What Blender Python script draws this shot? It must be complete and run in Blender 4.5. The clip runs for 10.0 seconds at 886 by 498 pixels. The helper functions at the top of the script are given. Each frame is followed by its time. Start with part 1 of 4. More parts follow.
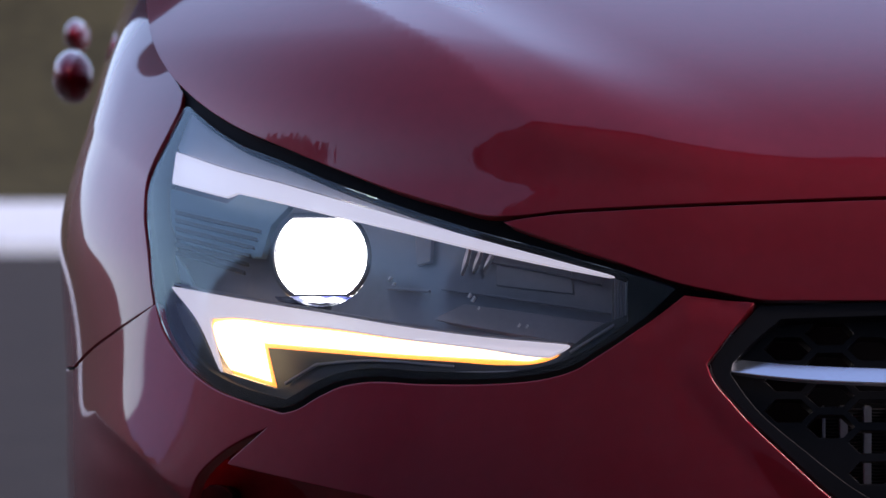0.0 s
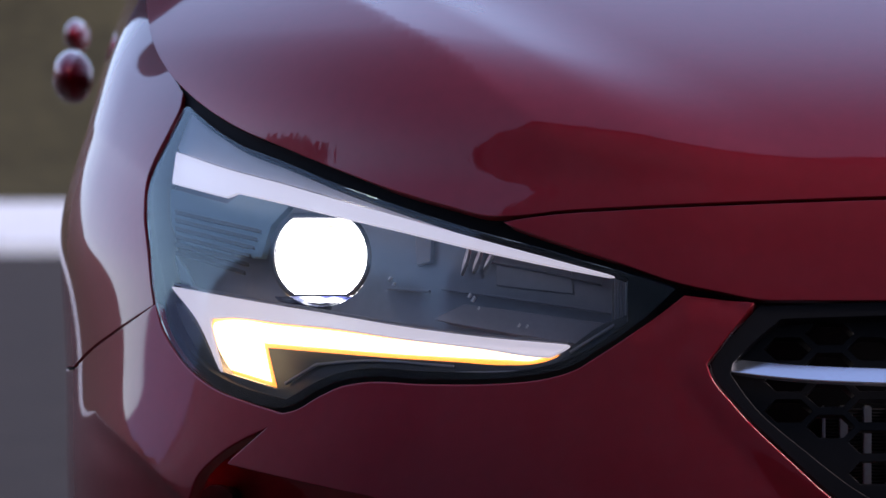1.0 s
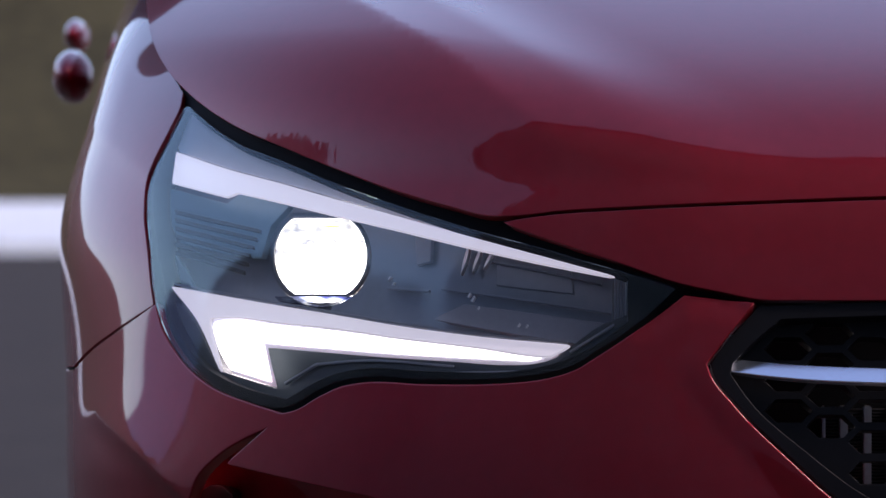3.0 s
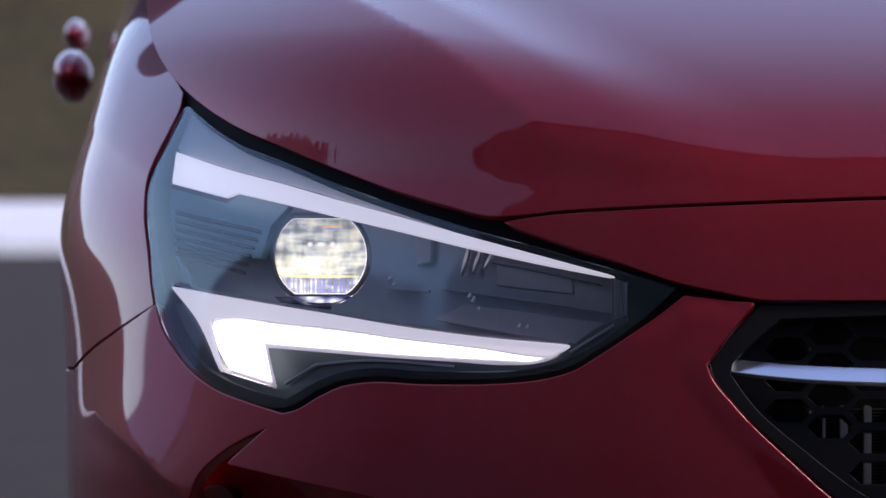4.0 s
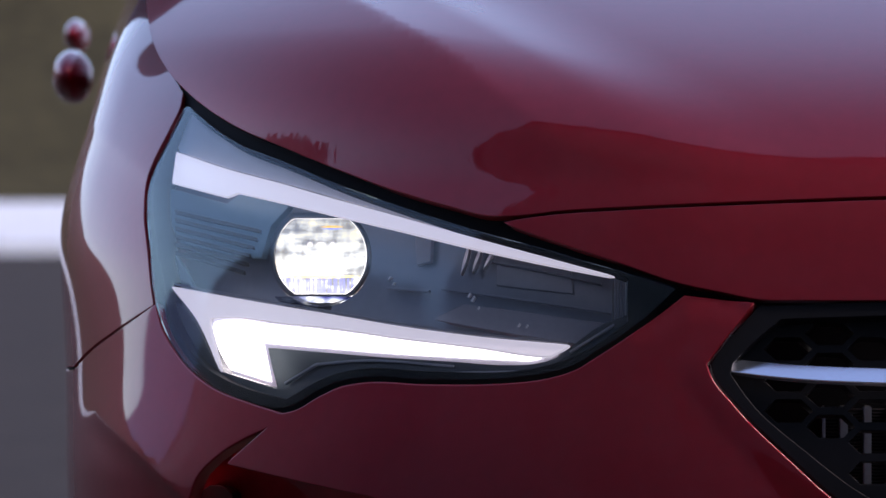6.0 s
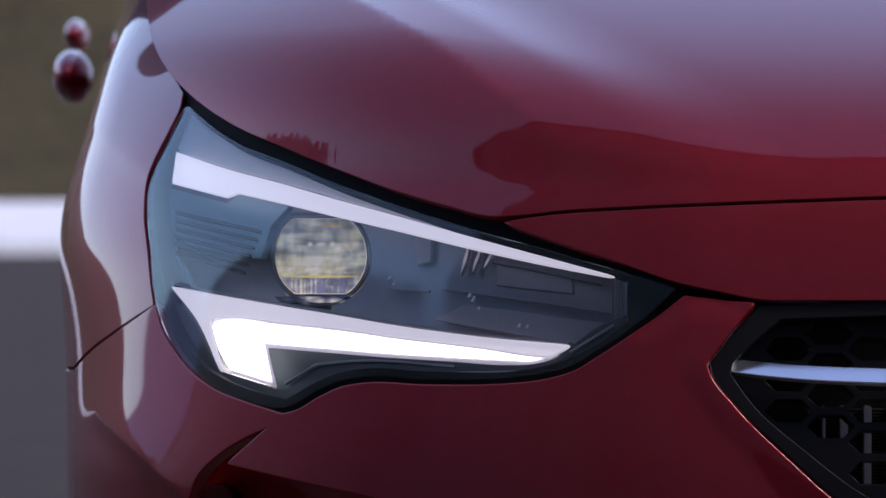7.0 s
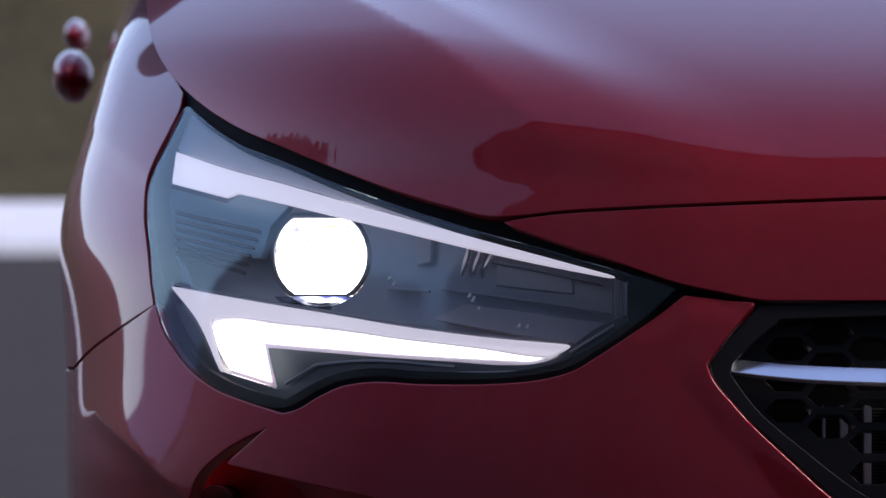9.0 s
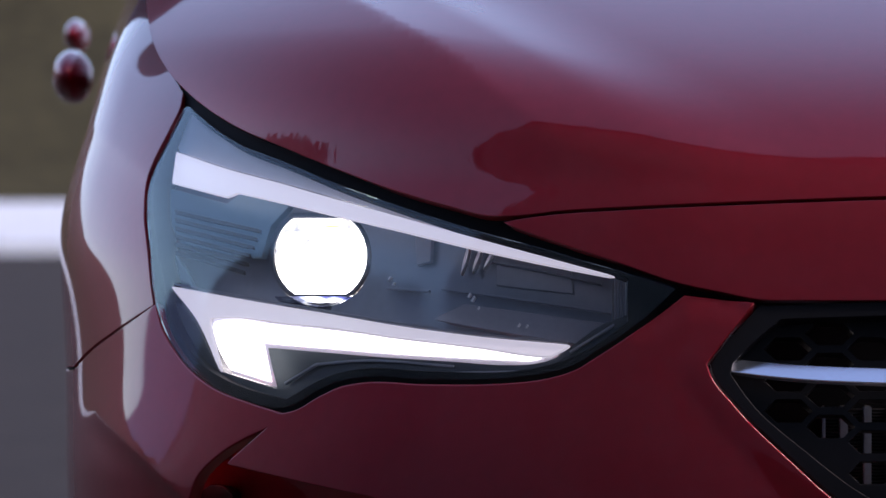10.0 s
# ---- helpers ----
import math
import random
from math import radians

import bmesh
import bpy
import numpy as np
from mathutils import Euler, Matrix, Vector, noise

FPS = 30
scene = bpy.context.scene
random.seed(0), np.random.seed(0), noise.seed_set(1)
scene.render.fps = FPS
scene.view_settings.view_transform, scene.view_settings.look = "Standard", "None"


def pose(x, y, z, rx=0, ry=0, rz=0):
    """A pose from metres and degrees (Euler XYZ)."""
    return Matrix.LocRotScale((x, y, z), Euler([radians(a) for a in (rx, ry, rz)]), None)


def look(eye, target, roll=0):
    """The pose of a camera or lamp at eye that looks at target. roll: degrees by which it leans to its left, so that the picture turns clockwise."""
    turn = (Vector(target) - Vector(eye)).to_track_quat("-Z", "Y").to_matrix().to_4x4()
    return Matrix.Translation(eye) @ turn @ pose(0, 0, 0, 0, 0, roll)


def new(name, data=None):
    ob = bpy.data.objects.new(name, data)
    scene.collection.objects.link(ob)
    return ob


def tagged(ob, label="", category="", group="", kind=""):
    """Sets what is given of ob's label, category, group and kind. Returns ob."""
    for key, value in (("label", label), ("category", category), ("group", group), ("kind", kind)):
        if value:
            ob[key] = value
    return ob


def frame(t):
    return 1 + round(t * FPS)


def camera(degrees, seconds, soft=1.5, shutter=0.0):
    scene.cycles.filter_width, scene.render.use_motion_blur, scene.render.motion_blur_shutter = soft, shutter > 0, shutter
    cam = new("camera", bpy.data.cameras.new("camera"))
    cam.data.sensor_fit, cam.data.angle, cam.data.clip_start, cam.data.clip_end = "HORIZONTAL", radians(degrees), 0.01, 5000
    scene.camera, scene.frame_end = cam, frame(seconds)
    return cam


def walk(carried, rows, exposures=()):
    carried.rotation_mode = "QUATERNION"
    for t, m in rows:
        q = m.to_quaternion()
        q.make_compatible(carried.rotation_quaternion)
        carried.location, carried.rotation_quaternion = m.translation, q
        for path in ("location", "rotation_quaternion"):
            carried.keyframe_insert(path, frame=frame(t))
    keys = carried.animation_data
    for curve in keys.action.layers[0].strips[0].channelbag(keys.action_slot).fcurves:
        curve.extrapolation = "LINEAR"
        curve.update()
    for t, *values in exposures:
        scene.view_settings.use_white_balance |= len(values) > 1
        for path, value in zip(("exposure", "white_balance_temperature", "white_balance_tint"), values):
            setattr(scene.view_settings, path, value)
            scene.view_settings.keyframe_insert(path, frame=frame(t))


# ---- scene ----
# camera: a long lens on a tripod, at headlight height
EYE = (0.0, -4.0, 0.74)
cam = camera(10.182, 10.0)
CAM_POSE = pose(*EYE, 90 - 0.9, 0, 0)
walk(cam, [(0.0, CAM_POSE), (10.0, CAM_POSE)], exposures=((0.0, 0.83, 7350, 27), (10.0, 0.83, 7350, 27)))
cam.data.dof.use_dof = True
cam.data.dof.focus_distance = 4.12
cam.data.dof.aperture_fstop = 11.0

# ---- sky and sun ----
world = bpy.data.worlds.new("sky")
scene.world = world
world.use_nodes = True
wn = world.node_tree.nodes
sky = wn.new("ShaderNodeTexSky")
sky.sky_type = "NISHITA"
sky.sun_disc = False
SUN_ELEV, SUN_AZ = 42.0, 114.0     # azimuth in degrees from +y towards +x
sky.sun_elevation = radians(SUN_ELEV)
sky.sun_rotation = radians(SUN_AZ)
sky.dust_density = 0.3
sky.ozone_density = 2.6
sky.altitude = 700
wn["Background"].inputs["Strength"].default_value = 0.185
world.node_tree.links.new(sky.outputs[0], wn["Background"].inputs[0])
sun_data = bpy.data.lights.new("sun", "SUN")
sun_data.energy, sun_data.angle, sun_data.color = 0.95, radians(20), (1.0, 0.95, 0.90)
sun = new("sun", sun_data)
_az, _el = radians(SUN_AZ), radians(SUN_ELEV)
sun.matrix_world = look((math.sin(_az) * math.cos(_el) * 30, math.cos(_az) * math.cos(_el) * 30, math.sin(_el) * 30), (0, 0, 0))


# ---- the body's skin: plan corner of the nose, lofted over the height ----
class Spline:
    """Natural cubic through knots."""

    def __init__(self, knots):
        self.x = np.array([k[0] for k in knots], float)
        self.y = np.array([k[1] for k in knots], float)
        n, h = len(self.x), np.diff(self.x)
        a, b = np.eye(n), np.zeros(n)
        for i in range(1, n - 1):
            a[i, i - 1], a[i, i], a[i, i + 1] = h[i - 1], 2 * (h[i - 1] + h[i]), h[i]
            b[i] = 6 * ((self.y[i + 1] - self.y[i]) / h[i] - (self.y[i] - self.y[i - 1]) / h[i - 1])
        self.m = np.linalg.solve(a, b)

    def __call__(self, v):
        x, y, m = self.x, self.y, self.m
        i = min(max(int(np.searchsorted(x, v)) - 1, 0), len(x) - 2)
        h, lo, hi = x[i + 1] - x[i], x[i + 1] - v, v - x[i]
        if v < x[0] or v > x[-1]:
            e = 0 if v < x[0] else -1
            d = (y[1] - y[0]) / h - h * (2 * m[0] + m[1]) / 6 if e == 0 else (y[-1] - y[-2]) / h + h * (m[-2] + 2 * m[-1]) / 6
            return y[e] + d * (v - x[e])
        return (m[i] * lo ** 3 + m[i + 1] * hi ** 3) / (6 * h) + (y[i] / h - m[i] * h / 6) * lo + (y[i + 1] / h - m[i + 1] * h / 6) * hi


class Table:
    """A spline sampled finely over the body's height."""

    def __init__(self, spline, lo=0.15, hi=1.1, n=9500):
        self.lo, self.k, self.n = lo, n / (hi - lo), n
        self.v = [float(spline(lo + i / self.k)) for i in range(n + 2)]

    def __call__(self, v):
        f = min(max((v - self.lo) * self.k, 0.0), self.n)
        i = int(f)
        return self.v[i] + (self.v[i + 1] - self.v[i]) * (f - i)


NOSE = Table(Spline([(0.20, 0.07), (0.30, 0.012), (0.42, -0.015), (0.52, -0.012), (0.62, 0.007), (0.70, 0.028), (0.745, 0.050), (0.785, 0.088), (0.83, 0.175), (0.88, 0.33), (0.94, 0.60), (1.0, 1.05)]))
FLANK = Table(Spline([(0.20, -0.32), (0.32, -0.335), (0.44, -0.345), (0.56, -0.349), (0.64, -0.357), (0.69, -0.359), (0.742, -0.349), (0.795, -0.333), (0.852, -0.321), (0.912, -0.306), (1.0, -0.28)]))
CORNER_X, CORNER_D = 0.24, 0.60


def smooth(a, b, v):
    v = min(max((v - a) / (b - a), 0.0), 1.0)
    return v * v * (3 - 2 * v)


def angle_at(x, z):
    """The plan angle round the corner at which the skin has this x; past the side it runs on along the flank."""
    w = CORNER_X - FLANK(z)
    s = (CORNER_X - x) / w
    if s >= 1:
        return math.pi / 2 + (s - 1) * w / CORNER_D
    return math.asin(s) if s > 0 else s


def skin(th, z):
    """A point of the body's skin."""
    w = CORNER_X - FLANK(z)
    if th <= 0:
        x, y = CORNER_X - th * w, 0.015 * th * th
    elif th <= math.pi / 2:
        x, y = CORNER_X - w * math.sin(th), (CORNER_D - 0.20 * smooth(0.68, 0.95, z)) * (1 - math.cos(th))
    else:
        e = (th - math.pi / 2) * CORNER_D
        x, y = CORNER_X - w, CORNER_D - 0.20 * smooth(0.68, 0.95, z) + e
    return np.array((x, y + NOSE(z) + 0.35 * max(z - 0.47, 0.0) ** 2 / (max(z - 0.47, 0.0) + 0.03) * smooth(0.4, 1.2, th), z))


# outlines of the panels in front elevation (x, z), metres
OUTLINE = {}
OUTLINE["hood"] = [(-0.1, 1), (-0.2, 0.965), (-0.2804, 0.9519), (-0.2667, 0.8932), (-0.257, 0.8625), (-0.2418, 0.831), (-0.2285, 0.812), (-0.2166, 0.7998), (-0.1882, 0.7801), (-0.1618, 0.7675), (-0.1362, 0.7586), (-0.0869, 0.7408), (-0.0392, 0.7245), (0.0074, 0.7111), (0.0374, 0.7039), (0.0535, 0.7039), (0.0994, 0.7086), (0.1451, 0.7114), (0.2137, 0.7147), (0.2825, 0.7174), (0.3597, 0.7202), (0.51, 0.722), (0.51, 1)]
OUTLINE["visor"] = [(0.0503, 0.6979), (0.0764, 0.7021), (0.0994, 0.7045), (0.1451, 0.7073), (0.2136, 0.7106), (0.2824, 0.7133), (0.3596, 0.716), (0.51, 0.717), (0.51, 0.636), (0.3576, 0.6364), (0.2945, 0.6364), (0.2535, 0.6373), (0.2262, 0.6427), (0.1899, 0.6504), (0.1446, 0.6658), (0.0992, 0.6807), (0.0672, 0.6915)]
OUTLINE["headlight"] = [(-0.2254, 0.8046), (-0.2151, 0.7951), (-0.1881, 0.7761), (-0.1615, 0.7636), (-0.1361, 0.7547), (-0.0869, 0.7371), (-0.0392, 0.7207), (0.0074, 0.7075), (0.0374, 0.7002), (0.0512, 0.6961), (0.0672, 0.6897), (0.0992, 0.6784), (0.1446, 0.6635), (0.1808, 0.6513), (0.1958, 0.6432), (0.1578, 0.6145), (0.126, 0.593), (0.1032, 0.5792), (0.0804, 0.5731), (0.0531, 0.5696), (-0.0157, 0.5674), (-0.0669, 0.5675), (-0.0858, 0.5637), (-0.1047, 0.5543), (-0.1262, 0.5419), (-0.1335, 0.5402), (-0.1628, 0.5472), (-0.193, 0.5574), (-0.211, 0.5683), (-0.2268, 0.5842), (-0.2405, 0.6051), (-0.2508, 0.6336), (-0.2572, 0.6724), (-0.2618, 0.7042), (-0.2604, 0.7304), (-0.2538, 0.7489), (-0.2418, 0.7738), (-0.2318, 0.7976)]
OUTLINE["fender"] = [(-0.212, 0.968), (-0.2845, 0.9528), (-0.2720, 0.8935), (-0.2624, 0.8628), (-0.2470, 0.8301), (-0.2328, 0.81), (-0.2332, 0.7997), (-0.243, 0.7754), (-0.2555, 0.7499), (-0.2622, 0.7314), (-0.2641, 0.7041), (-0.2594, 0.6723), (-0.2534, 0.6335), (-0.2516, 0.6244), (-0.2901, 0.5993), (-0.3137, 0.5825), (-0.3332, 0.5641), (-0.4, 0.55), (-0.56, 0.56), (-0.62, 0.7), (-0.62, 0.85), (-0.4, 0.935), (-0.26, 0.975)]
OUTLINE["bumper"] = [(-0.2494, 0.6235), (-0.2436, 0.604), (-0.2289, 0.5822), (-0.2125, 0.5664), (-0.194, 0.555), (-0.1638, 0.5449), (-0.1344, 0.5373), (-0.1248, 0.5396), (-0.1033, 0.552), (-0.0848, 0.561), (-0.0664, 0.5648), (-0.0157, 0.5647), (0.0531, 0.5668), (0.0814, 0.5703), (0.1045, 0.577), (0.1277, 0.5908), (0.1596, 0.6122), (0.1952, 0.6391), (0.2489, 0.6328), (0.235, 0.616), (0.2175, 0.5934), (0.211, 0.5844), (0.2133, 0.5766), (0.2334, 0.5497), (0.2793, 0.5046), (0.3156, 0.4729), (0.4, 0.44), (0.51, 0.43), (0.51, 0.3), (0.2, 0.28), (-0.2, 0.3), (-0.36, 0.32), (-0.45, 0.36), (-0.45, 0.5), (-0.4, 0.545), (-0.3331, 0.5596), (-0.3136, 0.5786), (-0.2889, 0.5965)]
OUTLINE["grille"] = [(0.2558, 0.6305), (0.2405, 0.6137), (0.222, 0.5925), (0.2165, 0.5839), (0.2183, 0.5776), (0.2379, 0.5515), (0.2838, 0.5069), (0.3201, 0.4747), (0.4, 0.436), (0.51, 0.426), (0.51, 0.634), (0.3574, 0.6337)]
OUTLINE["chrome_bar"] = [(0.2281, 0.5794), (0.2399, 0.5871), (0.281, 0.5835), (0.3576, 0.5803), (0.51, 0.581), (0.51, 0.57), (0.3574, 0.5699), (0.2808, 0.5735), (0.2489, 0.5767)]
OUTLINE["upper_blade"] = [(-0.2346, 0.7563), (-0.1869, 0.7413), (-0.1359, 0.7284), (-0.0869, 0.7149), (-0.0393, 0.7025), (0.0306, 0.6834), (0.0765, 0.6712), (0.1386, 0.6545), (0.0765, 0.6662), (0.0306, 0.676), (-0.0393, 0.6922), (-0.0868, 0.7026), (-0.1356, 0.7136), (-0.176, 0.722), (-0.1861, 0.7181), (-0.237, 0.73)]
OUTLINE["lower_blade"] = [(-0.236, 0.6393), (-0.1599, 0.6288), (-0.0866, 0.6189), (-0.0392, 0.6119), (0.0306, 0.6038), (0.1027, 0.5981), (0.088, 0.5902), (0.0834, 0.5902), (0.0306, 0.5964), (-0.0392, 0.6036), (-0.0866, 0.6095), (-0.135, 0.613), (-0.1876, 0.616), (-0.1993, 0.6146), (-0.2008, 0.6083), (-0.1895, 0.5701), (-0.2133, 0.615)]
OUTLINE["bezel_hole"] = [(-0.2275, 0.7955), (-0.2032, 0.7778), (-0.1771, 0.7618), (-0.1361, 0.7461), (-0.0869, 0.7257), (-0.0392, 0.7091), (0.0074, 0.6945), (0.0443, 0.684), (0.0764, 0.6755), (0.1175, 0.6633), (0.1402, 0.657), (0.1506, 0.6529), (0.1504, 0.617), (0.1216, 0.5969), (0.0988, 0.5857), (0.0715, 0.5786), (-0.0157, 0.5754), (-0.067, 0.5761), (-0.0906, 0.5708), (-0.1313, 0.5488), (-0.1632, 0.5554), (-0.1908, 0.5654), (-0.2089, 0.5767), (-0.2236, 0.5937), (-0.2357, 0.6147), (-0.2432, 0.6435), (-0.2506, 0.6774), (-0.2563, 0.7067), (-0.2557, 0.7289), (-0.2486, 0.7488), (-0.2386, 0.7713), (-0.2319, 0.7895)]
OUTLINE["lower_trim"] = [(-0.1872, 0.5681), (-0.1386, 0.5562), (-0.1473, 0.5902), (-0.0866, 0.587), (-0.0392, 0.5845), (0.0074, 0.5826), (0.0536, 0.5805), (0.0766, 0.5821), (0.0926, 0.5873), (0.1041, 0.5957), (0.1363, 0.617), (0.1537, 0.6216), (0.127, 0.5931), (0.1018, 0.5801), (0.072, 0.5738), (-0.0158, 0.5701), (-0.0675, 0.5707), (-0.0875, 0.5664), (-0.1312, 0.5434), (-0.1653, 0.5493), (-0.1957, 0.5601), (-0.2139, 0.5706), (-0.2316, 0.5899), (-0.2393, 0.6065), (-0.2377, 0.6333), (-0.2134, 0.6077), (-0.1922, 0.5737)]
OUTLINE["bowl"] = [(-0.2379, 0.7978), (-0.2193, 0.7922), (-0.1918, 0.7733), (-0.1648, 0.7601), (-0.1388, 0.7511), (-0.0886, 0.7331), (-0.04, 0.7165), (0.0076, 0.7025), (0.0382, 0.6951), (0.0686, 0.6849), (0.1012, 0.6734), (0.1476, 0.6582), (0.1568, 0.6549), (0.1565, 0.6109), (0.1286, 0.5922), (0.1063, 0.5897), (0.031, 0.5959), (-0.0397, 0.6032), (-0.0878, 0.6097), (-0.1621, 0.62), (-0.2418, 0.6304), (-0.2512, 0.6325), (-0.2583, 0.671), (-0.2629, 0.7035), (-0.2621, 0.7302), (-0.2553, 0.749), (-0.2442, 0.7745)]
OUTLINE["hood_crease"] = [(-0.1179, 0.884), (0.0979, 0.758)]
OUTLINE["pocket"] = [(-0.1431, 0.5286), (-0.1807, 0.4947), (-0.0667, 0.4753), (0.053, 0.4558), (0.05, 0.345), (-0.24, 0.345), (-0.2174, 0.4588), (-0.2072, 0.4845), (-0.1947, 0.4976), (-0.1675, 0.5166)]
OUTLINE["corner_line"] = [(-0.3047, 0.5273), (-0.2597, 0.4958), (-0.2174, 0.4627), (-0.1722, 0.429)]
OUTLINE["end_frame"] = [(0.1397, 0.6525), (0.1507, 0.6516), (0.1504, 0.6163), (0.1228, 0.5968), (0.1053, 0.588), (0.1025, 0.5907), (0.1205, 0.6), (0.1389, 0.6157)]
OUTLINE["low_shelf"] = [(-0.0073, 0.6172), (0.0180, 0.6290), (0.0772, 0.6215), (0.1355, 0.6140), (0.1100, 0.5990), (0.054, 0.6072)]
OUTLINE["side_box"] = [(-0.2408, 0.7239), (-0.1879, 0.711), (-0.1752, 0.7194), (-0.132, 0.71), (-0.1476, 0.6931), (-0.1553, 0.6666), (-0.1715, 0.6677), (-0.2291, 0.6772), (-0.2373, 0.6917)]
OUTLINE["inner_box"] = [(0.0449, 0.6688), (0.1052, 0.6565), (0.1075, 0.6389), (0.0449, 0.6455)]
OUTLINE["vane_box"] = [(-0.0232, 0.6893), (-0.0104, 0.6857), (-0.0113, 0.665), (-0.0217, 0.6621)]
OUTLINE["vane_0"] = [(0.0202, 0.6764), (0.0216, 0.676), (0.0188, 0.6652), (0.0146, 0.654), (0.0169, 0.6652)]
OUTLINE["vane_1"] = [(0.0296, 0.6737), (0.031, 0.6733), (0.0282, 0.6648), (0.0239, 0.6559), (0.0263, 0.6648)]
OUTLINE["vane_2"] = [(0.0389, 0.6709), (0.0403, 0.6705), (0.0375, 0.6649), (0.0333, 0.6588), (0.0356, 0.6649)]
OUTLINE["bar_edge"] = [(-0.1709, 0.0244), (-0.1558, 0.0266), (-0.0955, 0.0221), (-0.0387, 0.0181), (0.0172, 0.0123), (0.0998, 0.0057), (0.1807, -0.0004), (0.1593, -0.013), (0.127, -0.0137), (0.0724, -0.0124), (0.0172, -0.0106), (-0.0388, -0.0083), (-0.1058, -0.0047), (-0.0966, -0.0394), (-0.1617, -0.0253), (-0.1733, 0.016)]
OUTLINE["bar_core"] = [(-0.1634, 0.0191), (-0.1553, 0.0207), (-0.0955, 0.0173), (-0.0387, 0.0133), (0.0172, 0.0076), (0.0998, 0.0014), (0.1658, -0.0031), (0.1512, -0.0076), (0.127, -0.0075), (0.0724, -0.0062), (0.0172, -0.0044), (-0.0388, -0.0016), (-0.1138, 0.0024), (-0.1058, -0.0309), (-0.1541, -0.0193), (-0.1651, 0.0147)]
OUTLINE["seal"] = [(-0.2261, 0.8095), (-0.2132, 0.7988), (-0.1865, 0.78), (-0.1606, 0.7677), (-0.1352, 0.7589), (-0.0858, 0.7411), (-0.0381, 0.7247), (0.0085, 0.7114), (0.0386, 0.704), (0.0528, 0.6998), (0.0689, 0.6934), (0.1009, 0.6821), (0.1464, 0.6671), (0.1831, 0.6548), (0.2, 0.6407), (0.1608, 0.6107), (0.1286, 0.589), (0.1052, 0.5748), (0.0815, 0.5684), (0.0535, 0.5647), (-0.0158, 0.5626), (-0.067, 0.5627), (-0.0848, 0.5591), (-0.1031, 0.5499), (-0.1249, 0.5373), (-0.1348, 0.5352), (-0.165, 0.5424), (-0.1958, 0.5528), (-0.215, 0.5643), (-0.2316, 0.5809), (-0.2459, 0.6026), (-0.2565, 0.6322), (-0.2632, 0.6715), (-0.268, 0.7039), (-0.2665, 0.7313), (-0.2597, 0.7508), (-0.2475, 0.776), (-0.2374, 0.8002)]
OUTLINE["cover"] = [(-0.2269, 0.7985), (-0.2031, 0.7798), (-0.177, 0.7637), (-0.1359, 0.748), (-0.0867, 0.7281), (-0.0392, 0.7114), (0.0074, 0.6968), (0.0443, 0.6859), (0.0763, 0.6778), (0.1173, 0.6657), (0.1446, 0.658), (0.1876, 0.6445), (0.156, 0.6167), (0.125, 0.5957), (0.1023, 0.5824), (0.0759, 0.5758), (0.0531, 0.5728), (-0.0157, 0.5706), (-0.0669, 0.5707), (-0.0881, 0.5664), (-0.1066, 0.5575), (-0.1277, 0.5451), (-0.1335, 0.5438), (-0.1619, 0.5505), (-0.191, 0.5604), (-0.209, 0.5708), (-0.2248, 0.5862), (-0.2378, 0.6062), (-0.2481, 0.6342), (-0.2545, 0.6724), (-0.2596, 0.7042), (-0.2588, 0.7304), (-0.2521, 0.7488), (-0.2401, 0.7733)]
OUTLINE["gap_hood"] = [(0.0446, 0.7079), (0.0999, 0.7126), (0.2148, 0.7182), (0.3617, 0.7237), (0.51, 0.726), (0.51, 0.712), (0.3612, 0.7118), (0.2146, 0.7063), (0.0998, 0.6997), (0.0491, 0.694)]
OUTLINE["gap_side"] = [(-0.245, 0.6309), (-0.2946, 0.6013), (-0.3447, 0.5624), (-0.38, 0.545), (-0.3368, 0.5525), (-0.2857, 0.5921), (-0.2446, 0.6139)]
OUTLINE["gap_fender"] = [(-0.2578, 0.9304), (-0.2738, 0.8945), (-0.2645, 0.8636), (-0.2487, 0.8301), (-0.2341, 0.8083), (-0.2197, 0.7914), (-0.2218, 0.8121), (-0.2377, 0.834), (-0.2536, 0.863), (-0.2632, 0.8938), (-0.2763, 0.9523)]
OUTLINE["grille_inner"] = [(0.2727, 0.621), (0.2504, 0.6028), (0.2328, 0.5855), (0.2308, 0.5764), (0.2475, 0.5528), (0.2925, 0.5128), (0.3408, 0.4773), (0.42, 0.449), (0.505, 0.44), (0.505, 0.622), (0.3599, 0.6238)]
OUTLINE["gap_tip"] = [(0.1772, 0.6586), (0.1978, 0.6504), (0.232, 0.6441), (0.2595, 0.6395), (0.2592, 0.6259), (0.2317, 0.6277), (0.1907, 0.6313)]
OUTLINE["rib_0"] = [(-0.2362, 0.7057), (-0.2241, 0.7034), (-0.1563, 0.6897), (-0.1563, 0.6873), (-0.224, 0.7004), (-0.2349, 0.7027)]
OUTLINE["rib_1"] = [(-0.2358, 0.6985), (-0.2239, 0.6962), (-0.1592, 0.6827), (-0.1592, 0.6803), (-0.2238, 0.6933), (-0.2346, 0.6956)]
OUTLINE["rib_2"] = [(-0.2356, 0.6914), (-0.2237, 0.6891), (-0.1621, 0.6757), (-0.1621, 0.6733), (-0.2236, 0.6862), (-0.2344, 0.6885)]
OUTLINE["rib_3"] = [(-0.2354, 0.6843), (-0.2235, 0.682), (-0.1651, 0.6687), (-0.165, 0.6663), (-0.2234, 0.6791), (-0.2342, 0.6813)]
